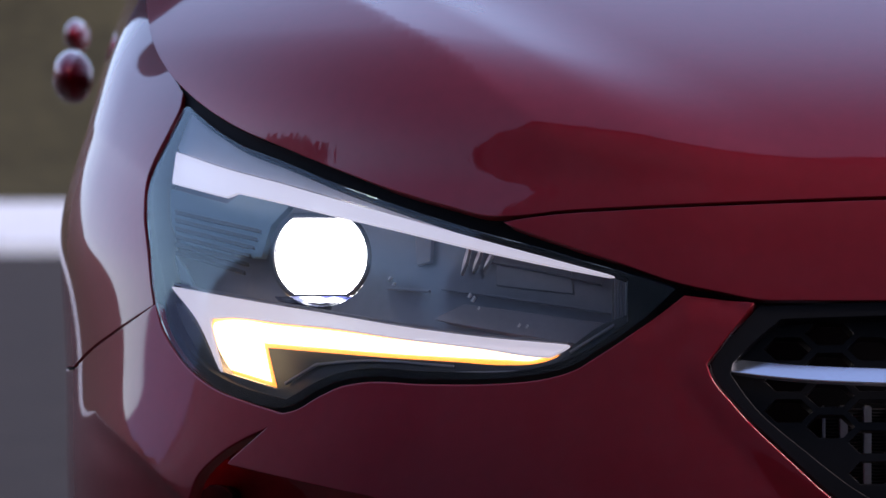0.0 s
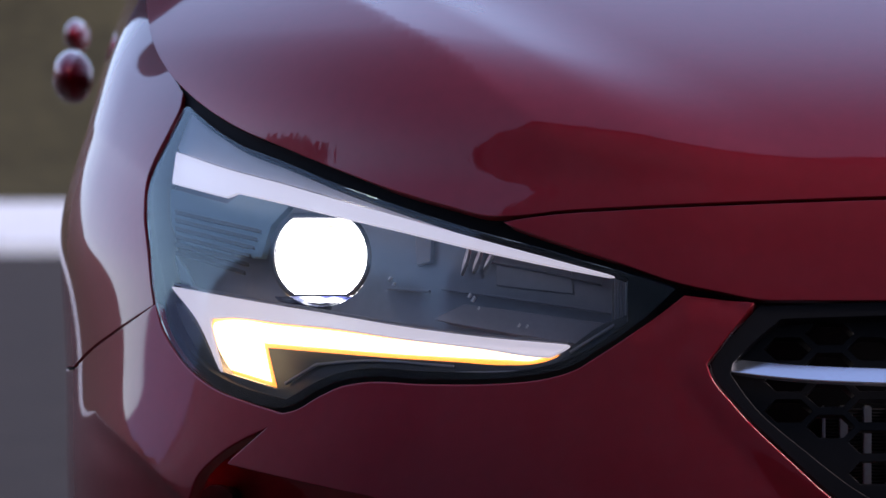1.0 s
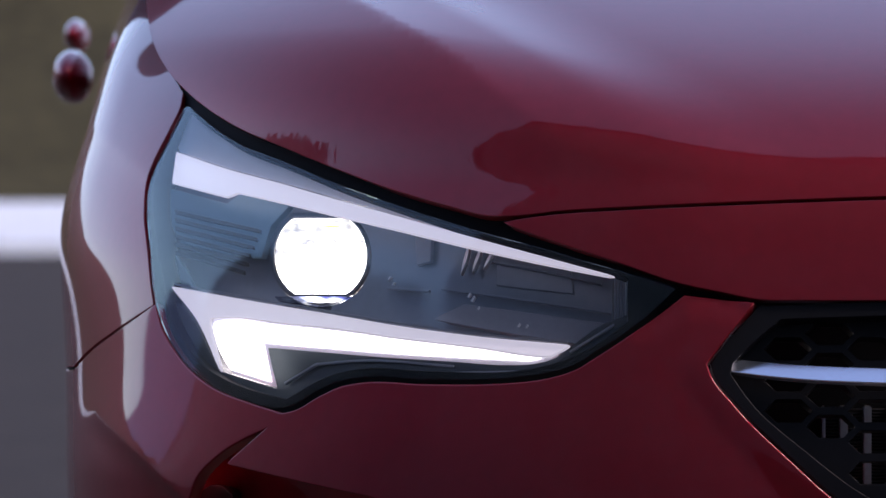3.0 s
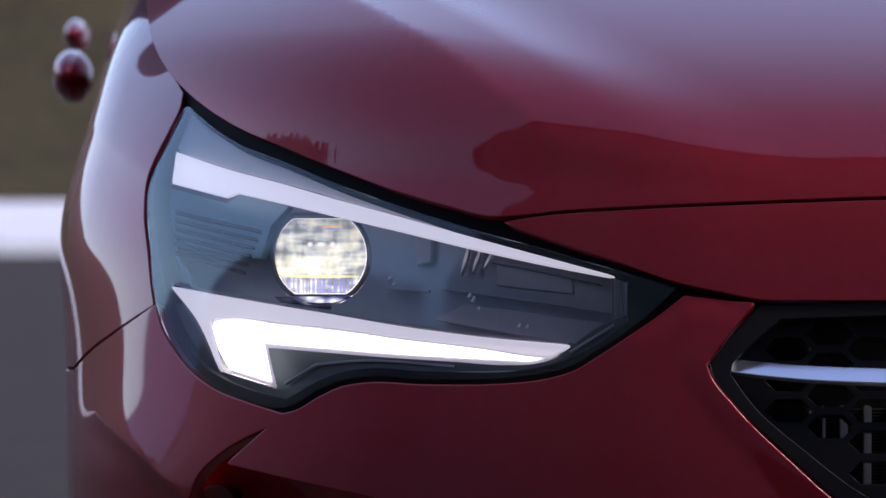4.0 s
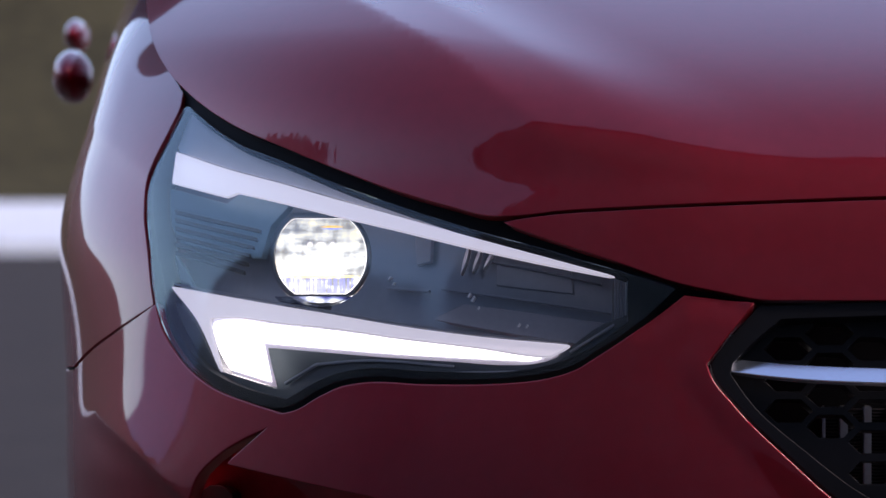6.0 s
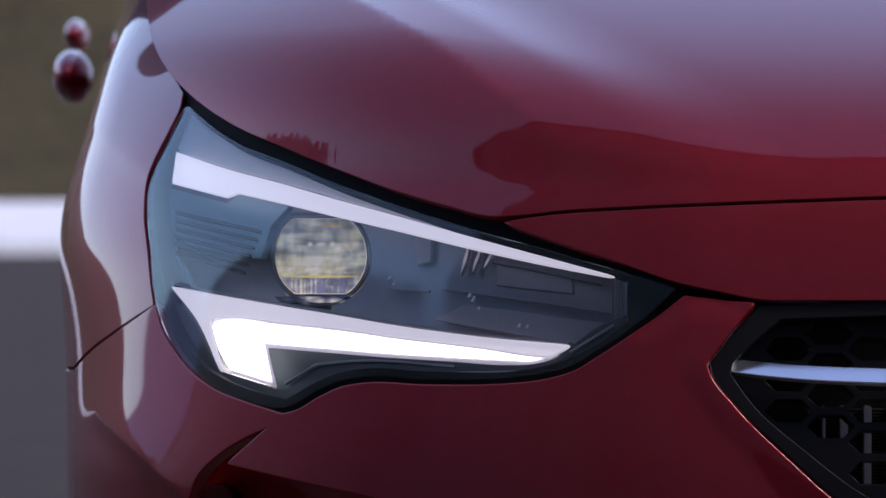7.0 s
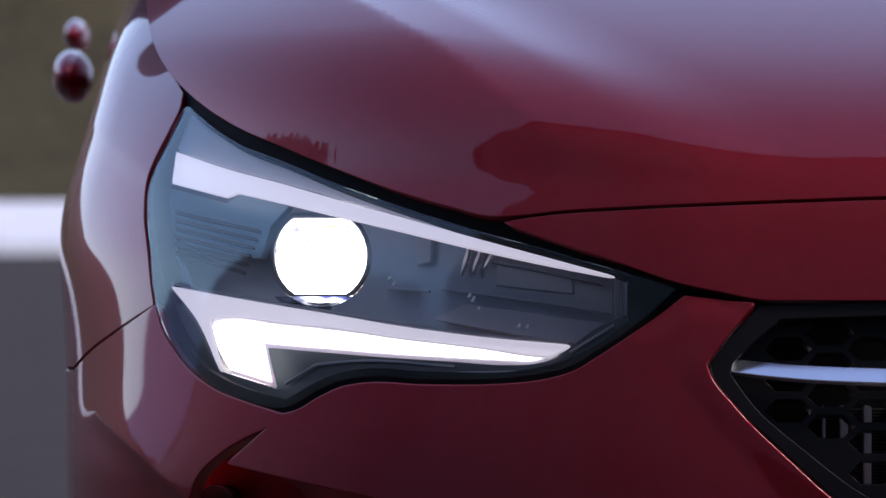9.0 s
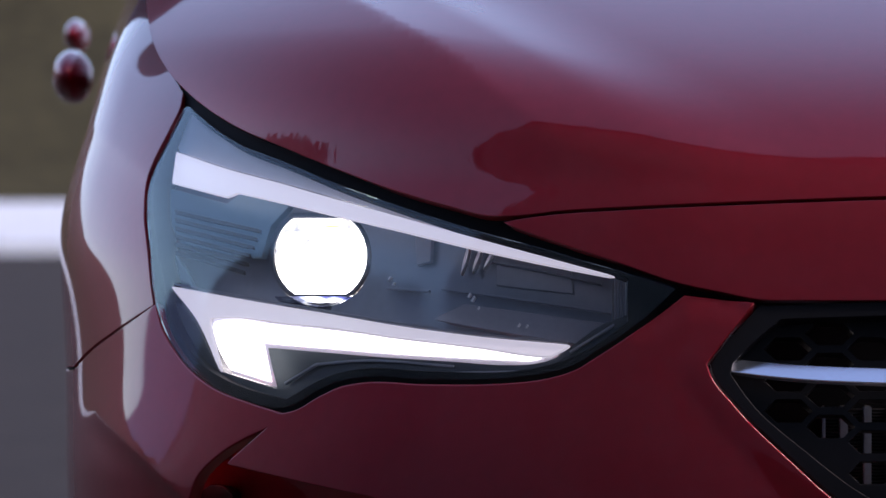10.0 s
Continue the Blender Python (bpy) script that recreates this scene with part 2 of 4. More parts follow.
OUTLINE["rib_4"] = [(-0.2352, 0.6771), (-0.2233, 0.675), (-0.168, 0.6617), (-0.168, 0.6593), (-0.2232, 0.6721), (-0.234, 0.6742)]
OUTLINE["rib_5"] = [(-0.235, 0.67), (-0.2231, 0.6679), (-0.171, 0.6547), (-0.171, 0.6522), (-0.223, 0.665), (-0.2338, 0.6671)]
OUTLINE["ridge_0"] = [(0.1399, 0.6517), (0.1411, 0.6517), (0.1409, 0.6177), (0.1397, 0.6168)]
OUTLINE["ridge_1"] = [(0.1425, 0.6517), (0.1436, 0.6517), (0.1434, 0.6195), (0.1423, 0.6186)]
OUTLINE["ridge_2"] = [(0.145, 0.6517), (0.1462, 0.6517), (0.1459, 0.6214), (0.1448, 0.6205)]
OUTLINE["ridge_3"] = [(0.1475, 0.6517), (0.1486, 0.6517), (0.1485, 0.6232), (0.1473, 0.6223)]
OUTLINE["recess"] = [(-0.139, 0.5333), (-0.1632, 0.4993), (-0.0671, 0.4796), (0.0578, 0.4605), (0.06, 0.335), (-0.25, 0.335), (-0.2314, 0.4563), (-0.216, 0.4888), (-0.2008, 0.5041), (-0.1708, 0.5215)]
OUTLINE["sensor"] = [(-0.2104, 0.454), (-0.2073, 0.465), (-0.199, 0.4705), (-0.1877, 0.4704), (-0.1797, 0.4642), (-0.1776, 0.4541), (-0.1858, 0.4438), (-0.2011, 0.4427)]
OUTLINE["upper_trim"] = [(-0.2316, 0.797), (-0.2167, 0.7915), (-0.1896, 0.7729), (-0.1628, 0.7599), (-0.1372, 0.751), (-0.0876, 0.7327), (-0.0396, 0.7163), (0.0075, 0.7016), (0.0447, 0.6901), (0.077, 0.681), (0.1, 0.6742), (0.0999, 0.6663), (0.077, 0.6722), (0.0307, 0.6849), (-0.0395, 0.7042), (-0.0874, 0.7171), (-0.1367, 0.7307), (-0.1881, 0.7438), (-0.2327, 0.7574), (-0.2366, 0.7664)]


# ---- materials ----
def material(name, color, rough=0.5, metal=0.0, coat=0.0, coat_rough=0.03, vary=0.12, scale=30.0, bump=0.0, bump_scale=300.0, spec=0.5, ior=1.5):
    """A surface whose colour wanders at two scales, with a fine relief."""
    m = bpy.data.materials.new(name)
    m.use_nodes = True
    nt, b = m.node_tree, m.node_tree.nodes["Principled BSDF"]
    co = nt.nodes.new("ShaderNodeTexCoord")
    large, small = nt.nodes.new("ShaderNodeTexNoise"), nt.nodes.new("ShaderNodeTexNoise")
    large.inputs["Scale"].default_value, small.inputs["Scale"].default_value = scale, scale * 14
    large.inputs["Detail"].default_value, small.inputs["Detail"].default_value = 4, 3
    add = nt.nodes.new("ShaderNodeMath")
    add.operation = "ADD"
    ramp = nt.nodes.new("ShaderNodeMapRange")
    ramp.inputs["From Min"].default_value, ramp.inputs["From Max"].default_value = 0.6, 1.4
    ramp.inputs["To Min"].default_value, ramp.inputs["To Max"].default_value = 1 - vary, 1 + vary
    tint = nt.nodes.new("ShaderNodeMix")
    tint.data_type, tint.blend_type = "RGBA", "MULTIPLY"
    tint.inputs[0].default_value = 1.0
    tint.inputs[6].default_value = (*color, 1)
    for n in (large, small):
        nt.links.new(co.outputs["Object"], n.inputs["Vector"])
    nt.links.new(large.outputs[0], add.inputs[0])
    nt.links.new(small.outputs[0], add.inputs[1])
    nt.links.new(add.outputs[0], ramp.inputs["Value"])
    nt.links.new(ramp.outputs[0], tint.inputs[7])
    nt.links.new(tint.outputs[2], b.inputs["Base Color"])
    b.inputs["Roughness"].default_value, b.inputs["Metallic"].default_value = rough, metal
    b.inputs["Coat Weight"].default_value, b.inputs["Coat Roughness"].default_value = coat, coat_rough
    b.inputs["Specular IOR Level"].default_value, b.inputs["IOR"].default_value = spec, ior
    if bump:
        n = nt.nodes.new("ShaderNodeTexNoise")
        n.inputs["Scale"].default_value = bump_scale
        bp = nt.nodes.new("ShaderNodeBump")
        bp.inputs["Strength"].default_value, bp.inputs["Distance"].default_value = bump, 0.002
        nt.links.new(co.outputs["Object"], n.inputs["Vector"])
        nt.links.new(n.outputs[0], bp.inputs["Height"])
        nt.links.new(bp.outputs[0], b.inputs["Normal"])
    return m


def glass(name, tint=(1, 1, 1), ior=1.45, rough=0.0, sheen=(1, 1, 1)):
    """Thin clear cover: sees straight through, with a Fresnel gloss."""
    m = bpy.data.materials.new(name)
    m.use_nodes = True
    nt = m.node_tree
    nt.nodes.remove(nt.nodes["Principled BSDF"])
    tr, gl, mix, fr = (nt.nodes.new("ShaderNode" + k) for k in ("BsdfTransparent", "BsdfGlossy", "MixShader", "Fresnel"))
    tr.inputs[0].default_value = (*tint, 1)
    gl.inputs["Roughness"].default_value = rough
    gl.inputs["Color"].default_value = (*sheen, 1)
    fr.inputs["IOR"].default_value = ior
    nt.links.new(fr.outputs[0], mix.inputs[0])
    nt.links.new(tr.outputs[0], mix.inputs[1])
    nt.links.new(gl.outputs[0], mix.inputs[2])
    nt.links.new(mix.outputs[0], nt.nodes["Material Output"].inputs[0])
    return m


def glow(name, color, strength):
    m = bpy.data.materials.new(name)
    m.use_nodes = True
    b = m.node_tree.nodes["Principled BSDF"]
    b.inputs["Base Color"].default_value = (0.6, 0.6, 0.6, 1)
    b.inputs["Emission Color"].default_value = (*color, 1)
    b.inputs["Emission Strength"].default_value = strength
    return m


PAINT = material("red_metallic_paint", (0.31, 0.011, 0.021), rough=0.42, metal=0.62, coat=1.0, coat_rough=0.028, vary=0.10, scale=6.0, spec=0.1)
BLACK = material("black_plastic", (0.008, 0.008, 0.010), rough=0.38, vary=0.2, spec=0.22)
# Pale trim, whitened further by the cover's sky reflection put into its colour.
PALE_SHEEN = material("pale_trim_sky_sheen", (0.80, 0.78, 0.80), rough=0.35, vary=0.05, scale=4.0)
# Black of the rubber seal, also used for shade in the gaps.
SEAL_AND_SHADE = material("black_seal_and_shade", (0.004, 0.004, 0.005), rough=0.7, vary=0.1, scale=4.0, spec=0.15)
GUNMETAL = material("dark_grey_trim", (0.19, 0.225, 0.28), rough=0.32, metal=0.3, vary=0.08, scale=9.0)
# Outer trim bluer than its own grey; the sky's reflection is in the colour.
SKY_TINT = material("grey_trim_sky_tint", (0.22, 0.36, 0.44), rough=0.3, metal=0.3, vary=0.06, scale=9.0)
SHELF = material("mid_grey_trim", (0.26, 0.28, 0.34), rough=0.35, vary=0.08, scale=20.0)
DARK = material("charcoal_trim", (0.045, 0.052, 0.062), rough=0.4, vary=0.1, scale=12.0)
TRIM = material("smoked_trim", (0.060, 0.068, 0.08), rough=0.25, vary=0.0, scale=4.0)
SATIN = material("satin_silver_trim", (0.85, 0.85, 0.88), rough=0.3, metal=0.4, vary=0.04)
# Glow added to unlit trim blades, in place of the daylight they would catch.
GLOWING_TRIM = material("white_trim_added_glow", (0.75, 0.75, 0.80), rough=0.3, vary=0.04)
GLOWING_TRIM.node_tree.nodes["Principled BSDF"].inputs["Emission Color"].default_value = (0.72, 0.80, 1.0, 1)
GLOWING_TRIM.node_tree.nodes["Principled BSDF"].inputs["Emission Strength"].default_value = 0.34
CHROME = material("brushed_chrome", (0.80, 0.80, 0.86), rough=0.16, metal=1.0, vary=0.04)
# Switched-off guide: a faint glow is added in place of ambient light.
GUIDE_OFF = material("frosted_guide_added_glow", (0.78, 0.80, 0.90), rough=0.3, vary=0.08)
GUIDE_OFF.node_tree.nodes["Principled BSDF"].inputs["Emission Color"].default_value = (0.72, 0.78, 1.0, 1)
GUIDE_OFF.node_tree.nodes["Principled BSDF"].inputs["Emission Strength"].default_value = 0.13
COVER = glass("clear_cover", ior=1.6, rough=0.05, sheen=(0.78, 0.96, 1.0))
WHITE_GLOW = glow("white_led_glow", (0.86, 0.93, 1.0), 2.4)
BLADE_BRIGHT = glow("bright_blade_glow", (0.90, 0.97, 1.0), 1.0)
BLADE_MID = glow("middle_blade_glow", (0.72, 0.90, 0.97), 0.5)
BLADE_DIM = glow("dim_blade_glow", (0.62, 0.82, 0.90), 0.42)
AMBER_GLOW = glow("amber_led_glow", (1.0, 0.70, 0.36), 2.8)
AMBER_EDGE = glow("deep_amber_edge_glow", (1.0, 0.30, 0.015), 1.2)
ASPHALT = material("asphalt", (0.058, 0.044, 0.035), rough=0.9, vary=0.3, scale=3.0, bump=0.4, spec=0.15)
KERB = material("white_painted_concrete", (0.86, 0.85, 0.83), rough=0.7, vary=0.1, scale=2.0)
GRASS = material("dry_grass", (0.080, 0.062, 0.027), rough=0.95, vary=0.6, scale=0.3, spec=0.1)
SCREEN_BROWN = material("brown_reflection_screen", (0.25, 0.235, 0.24), rough=0.95, vary=0.5, scale=0.16, spec=0.1)
RIDGE_TINT = material("blue_ridge_tint", (0.22, 0.24, 0.38), rough=0.9, vary=0.2, scale=0.02)
RADIATOR = material("bare_aluminium", (0.48, 0.49, 0.51), rough=0.35, metal=0.8, vary=0.1)
FINS = material("dull_aluminium", (0.06, 0.06, 0.065), rough=0.5, metal=0.5, vary=0.1)
TYRE = material("tyre_rubber", (0.02, 0.02, 0.02), rough=0.8)


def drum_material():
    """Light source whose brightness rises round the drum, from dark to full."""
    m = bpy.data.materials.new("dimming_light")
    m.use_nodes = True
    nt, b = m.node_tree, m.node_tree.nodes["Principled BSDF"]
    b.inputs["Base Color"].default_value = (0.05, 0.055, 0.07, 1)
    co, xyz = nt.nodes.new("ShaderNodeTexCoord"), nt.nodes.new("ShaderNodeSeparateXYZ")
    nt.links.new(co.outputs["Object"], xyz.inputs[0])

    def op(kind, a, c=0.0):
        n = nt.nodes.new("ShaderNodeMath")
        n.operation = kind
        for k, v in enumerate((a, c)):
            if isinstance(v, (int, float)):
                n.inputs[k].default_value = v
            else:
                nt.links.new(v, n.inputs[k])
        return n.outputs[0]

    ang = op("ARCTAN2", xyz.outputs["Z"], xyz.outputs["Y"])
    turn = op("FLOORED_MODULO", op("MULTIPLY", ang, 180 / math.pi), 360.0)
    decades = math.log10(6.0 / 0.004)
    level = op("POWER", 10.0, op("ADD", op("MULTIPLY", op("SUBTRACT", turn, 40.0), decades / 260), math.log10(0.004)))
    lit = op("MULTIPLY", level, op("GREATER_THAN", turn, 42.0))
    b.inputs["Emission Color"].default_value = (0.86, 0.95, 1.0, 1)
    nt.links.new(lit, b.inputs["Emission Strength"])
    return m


def lens_material():
    """Projector glass: clear and glossy; bands, yellow cut-off line and LED spots are painted into its tint."""
    m = glass("projector_glass", ior=1.75, rough=0.12)
    nt = m.node_tree
    tr = [n for n in nt.nodes if n.bl_idname == "ShaderNodeBsdfTransparent"][0]
    co, xyz = nt.nodes.new("ShaderNodeTexCoord"), nt.nodes.new("ShaderNodeSeparateXYZ")
    nt.links.new(co.outputs["Object"], xyz.inputs[0])
    x, z = xyz.outputs["X"], xyz.outputs["Z"]

    def op(kind, *values, clamp=False):
        n = nt.nodes.new("ShaderNodeMath")
        n.operation, n.use_clamp = kind, clamp
        for k, v in enumerate(values):
            if isinstance(v, (int, float)):
                n.inputs[k].default_value = v
            else:
                nt.links.new(v, n.inputs[k])
        return n.outputs[0]

    def streaks(sx, sz, detail):
        mp, no = nt.nodes.new("ShaderNodeMapping"), nt.nodes.new("ShaderNodeTexNoise")
        mp.inputs["Scale"].default_value = (sx, 1, sz)
        no.inputs["Scale"].default_value, no.inputs["Detail"].default_value = 1.0, detail
        nt.links.new(co.outputs["Object"], mp.inputs[0])
        nt.links.new(mp.outputs[0], no.inputs["Vector"])
        return no.outputs[0]

    def spot(cx, cz, rx, rz):
        u = op("DIVIDE", op("SUBTRACT", x, cx), rx)
        v = op("DIVIDE", op("SUBTRACT", z, cz), rz)
        return op("SUBTRACT", 1.0, op("ADD", op("MULTIPLY", u, u), op("MULTIPLY", v, v)), clamp=True)

    bands, chips = streaks(24, 130, 2), streaks(110, 60, 2)
    core = spot(0.002, -0.006, 0.034, 0.020)
    v = op("ADD", op("MULTIPLY", bands, 0.62), op("MULTIPLY", chips, 0.38))
    v = op("ADD", v, op("MULTIPLY", core, 0.09))
    ramp = nt.nodes.new("ShaderNodeValToRGB")
    stops = ((0.34, (0.10, 0.11, 0.15)), (0.44, (0.26, 0.28, 0.28)), (0.52, (0.56, 0.61, 0.60)), (0.58, (0.78, 0.78, 0.60)), (0.66, (0.95, 0.97, 0.96)))
    for k, (at, c) in enumerate(stops):
        e = ramp.color_ramp.elements[k] if k < 2 else ramp.color_ramp.elements.new(at)
        e.position, e.color = at, (*c, 1)
    nt.links.new(v, ramp.inputs[0])
    colour = ramp.outputs[0]

    def over(colour, mask, c):
        mix = nt.nodes.new("ShaderNodeMix")
        mix.data_type = "RGBA"
        nt.links.new(mask, mix.inputs[0])
        nt.links.new(colour, mix.inputs[6])
        mix.inputs[7].default_value = (*c, 1)
        return mix.outputs[2]

    foot = op("MULTIPLY", op("LESS_THAN", z, -0.019), op("MULTIPLY", op("GREATER_THAN", streaks(420, 8, 1), 0.5), 0.8))
    colour = over(colour, foot, (0.22, 0.25, 0.55))
    colour = over(colour, spot(0.0, -0.0175, 0.040, 0.0016), (0.95, 0.85, 0.40))
    colour = over(colour, spot(0.010, 0.0245, 0.011, 0.0014), (1.0, 0.62, 0.12))
    colour = over(colour, spot(0.010, 0.0228, 0.010, 0.0009), (0.25, 0.35, 1.0))
    # Images of the LEDs, put into the tint.
    for cx, w in ((-0.0085, 0.0030), (0.0005, 0.0048), (0.0105, 0.0026)):
        colour = over(colour, spot(cx, 0.0098, w, 0.0026), (1.0, 1.0, 1.0))
    nt.links.new(colour, tr.inputs[0])
    return m


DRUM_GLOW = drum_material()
LENS_GLASS = lens_material()
SPILL_GLASS = glass("blue_spill_tinted_plastic", (0.035, 0.045, 0.09))


def spill_tint(m):
    """Paints patches of spilled lamp light into the tint of the lip."""
    nt = m.node_tree
    tr = [n for n in nt.nodes if n.bl_idname == "ShaderNodeBsdfTransparent"][0]
    co, vo, ramp = (nt.nodes.new("ShaderNode" + k) for k in ("TexCoord", "TexVoronoi", "ValToRGB"))
    mp = nt.nodes.new("ShaderNodeMapping")
    mp.inputs["Scale"].default_value = (95, 1, 150)
    vo.inputs["Scale"].default_value = 1.0
    vo.feature = "SMOOTH_F1"
    stops = ((0.15, (0.55, 0.60, 0.62)), (0.35, (0.20, 0.24, 0.34)), (0.5, (0.03, 0.04, 0.16)), (0.7, (0.012, 0.016, 0.03)))
    for k, (at, c) in enumerate(stops):
        e = ramp.color_ramp.elements[k] if k < 2 else ramp.color_ramp.elements.new(at)
        e.position, e.color = at, (*c, 1)
    nt.links.new(co.outputs["Object"], mp.inputs[0])
    nt.links.new(mp.outputs[0], vo.inputs["Vector"])
    nt.links.new(vo.outputs["Distance"], ramp.inputs[0])
    nt.links.new(ramp.outputs[0], tr.inputs[0])


spill_tint(SPILL_GLASS)


# ---- builders ----
def linked(name, verts, faces, mat, parent=None, label="", smooth_shade=True):
    me = bpy.data.meshes.new(name)
    me.from_pydata([tuple(v) for v in verts], [], faces)
    for m in mat if isinstance(mat, (list, tuple)) else (mat,):
        me.materials.append(m)
    if smooth_shade:
        me.polygons.foreach_set("use_smooth", [True] * len(me.polygons))
    me.update()
    ob = new(name, me)
    if parent:
        ob.parent = parent
    if label:
        ob["label"] = label
    return ob


def part(name, bm, mat, parent=None, label="", smooth_shade=False):
    me = bpy.data.meshes.new(name)
    bmesh.ops.recalc_face_normals(bm, faces=bm.faces[:])
    bm.to_mesh(me)
    bm.free()
    for m in mat if isinstance(mat, (list, tuple)) else (mat,):
        me.materials.append(m)
    if smooth_shade:
        me.polygons.foreach_set("use_smooth", [True] * len(me.polygons))
    ob = new(name, me)
    if parent:
        ob.parent = parent
    if label:
        ob["label"] = label
    return ob


def curve_through(points, step, corner=24.0):
    """A closed outline through the control points: smooth, but for its sharp corners."""
    p = [np.array(q, float) for q in points]
    n = len(p)
    tangent, sharp = [], []
    for i in range(n):
        a, b = p[i] - p[i - 1], p[(i + 1) % n] - p[i]
        la, lb = np.linalg.norm(a) + 1e-9, np.linalg.norm(b) + 1e-9
        turn = math.degrees(math.acos(max(-1, min(1, float(a @ b) / la / lb))))
        sharp.append(turn > corner)
        tangent.append((a / la * lb + b / lb * la) / (la + lb))
    out = []
    for i in range(n):
        j = (i + 1) % n
        d = p[j] - p[i]
        length = np.linalg.norm(d)
        t0 = d / length if sharp[i] else tangent[i]
        t1 = d / length if sharp[j] else tangent[j]
        k = max(1, int(length / step))
        for s in range(k):
            t = s / k
            h = (2 * t ** 3 - 3 * t * t + 1, t ** 3 - 2 * t * t + t, -2 * t ** 3 + 3 * t * t, t ** 3 - t * t)
            out.append(h[0] * p[i] + h[1] * length * t0 + h[2] * p[j] + h[3] * length * t1)
    return out


def inside(poly, pts):
    poly, pts = np.asarray(poly), np.asarray(pts)
    x, y = pts[:, 0], pts[:, 1]
    hit = np.zeros(len(pts), bool)
    for (x0, y0), (x1, y1) in zip(poly, np.roll(poly, -1, 0)):
        if y0 != y1:
            c = (y0 > y) != (y1 > y)
            hit ^= c & (x < (x1 - x0) * (y - y0) / (y1 - y0) + x0)
    return hit


def flat_relief(x, z):
    return 0.0


def panel(name, outline, mat, parent, label="", depth=0.0, relief=flat_relief, grid=0.008, edge=0.0009, thick=0.012, holes=(), creases=(), lean=flat_relief):
    """A sheet that follows the body's skin inside an outline of (x, z), lying depth metres behind it, with rolled edges.
    relief(x, z) sinks it further, square to the skin; lean(x, z) sets it back; creases are lines of (x, z) that its mesh follows."""
    loops = []
    for pts in (outline, *holes):
        c = [(angle_at(q[0], q[1]) * 0.6, q[1]) for q in curve_through(pts, grid * 0.7)]
        area = sum(a[0] * b[1] - b[0] * a[1] for a, b in zip(c, c[1:] + c[:1]))
        want = 1 if not loops else -1
        loops.append(np.array(c if area * want > 0 else c[::-1]))
    lo, hi = loops[0].min(0), loops[0].max(0)
    nx, nz = int((hi[0] - lo[0]) / grid) + 2, int((hi[1] - lo[1]) / grid) + 2
    g = np.array([(lo[0] + (i + 0.5 * (j % 2)) * grid, lo[1] + j * grid) for j in range(nz) for i in range(nx)])
    keep = inside(loops[0], g)
    for h in loops[1:]:
        keep &= ~inside(h, g)
    g = g[keep]
    for lp in loops:
        d = np.full(len(g), 9.0)
        for q in lp:
            d = np.minimum(d, (g[:, 0] - q[0]) ** 2 + (g[:, 1] - q[1]) ** 2)
        g = g[d > (0.5 * grid) ** 2]
    lines = []
    for pts in creases:
        ln = []
        for a, b in zip(pts, pts[1:]):
            k = max(1, int(math.hypot(b[0] - a[0], b[1] - a[1]) / grid))
            ln += [(a[0] + (b[0] - a[0]) * s / k, a[1] + (b[1] - a[1]) * s / k) for s in range(k)]
        ln = np.array([(angle_at(q[0], q[1]) * 0.6, q[1]) for q in ln + [pts[-1]]])
        for q in ln:
            g = g[(g[:, 0] - q[0]) ** 2 + (g[:, 1] - q[1]) ** 2 > (0.5 * grid) ** 2]
        lines.append(ln)
    flat = [Vector(q) for lp in loops for q in lp]
    edges, start = [], 0
    for lp in loops:
        edges += [(start + i, start + (i + 1) % len(lp)) for i in range(len(lp))]
        start += len(lp)
    for ln in lines:
        flat += [Vector(q) for q in ln]
        edges += [(start + i, start + i + 1) for i in range(len(ln) - 1)]
        start += len(ln)
    flat += [Vector(q) for q in g]
    from_cdt = triangulated(flat, edges)
    verts2, tris = from_cdt
    cen = np.array([np.mean([verts2[i] for i in t], axis=0) for t in tris])
    ok = inside(loops[0], cen)
    for h in loops[1:]:
        ok &= ~inside(h, cen)
    tris = [t for t, k in zip(tris, ok) if k]

    def at(u, z, extra=0.0):
        th, e = u / 0.6, 1e-3
        p = skin(th, z)
        a = skin(th + e, z) - skin(th - e, z)
        b = skin(th, z + e) - skin(th, z - e)
        nrm = np.cross(b, a)
        nrm /= np.linalg.norm(nrm)
        if nrm[1] > 0 and th < 1.5:
            nrm = -nrm
        return p + np.array((0, depth + lean(p[0], z), 0)) - nrm * (relief(p[0], z) + extra), nrm

    def normal(u, z, ref):
        e = 1.5e-3
        a = at(u + e, z)[0] - at(u - e, z)[0]
        b = at(u, z + e)[0] - at(u, z - e)[0]
        n = np.cross(b, a)
        n /= np.linalg.norm(n) + 1e-12
        return n if n @ ref > 0 else -n

    pts, nor = [], []
    for u, z in verts2:
        p, n = at(u, z)
        pts.append(p)
        nor.append(normal(u, z, n) if relief is not flat_relief or lean is not flat_relief else n)
    faces = []
    for t in tris:
        a, b, c = (pts[i] for i in t)
        faces.append(t if np.cross(b - a, c - a) @ nor[t[0]] > 0 else t[::-1])
    index = 0
    for lp in loops:
        m = len(lp)
        rows = []
        for k in range(m):
            d = lp[(k + 1) % m] - lp[k - 1]
            d /= np.linalg.norm(d) + 1e-12
            out = np.array((d[1], -d[0]))
            p0, n0 = pts[index + k], nor[index + k]
            far = at(lp[k][0] + out[0] * 1e-3, lp[k][1] + out[1] * 1e-3)[0]
            side = far - p0
            side -= n0 * (side @ n0)
            side /= np.linalg.norm(side) + 1e-12
            row = [index + k]
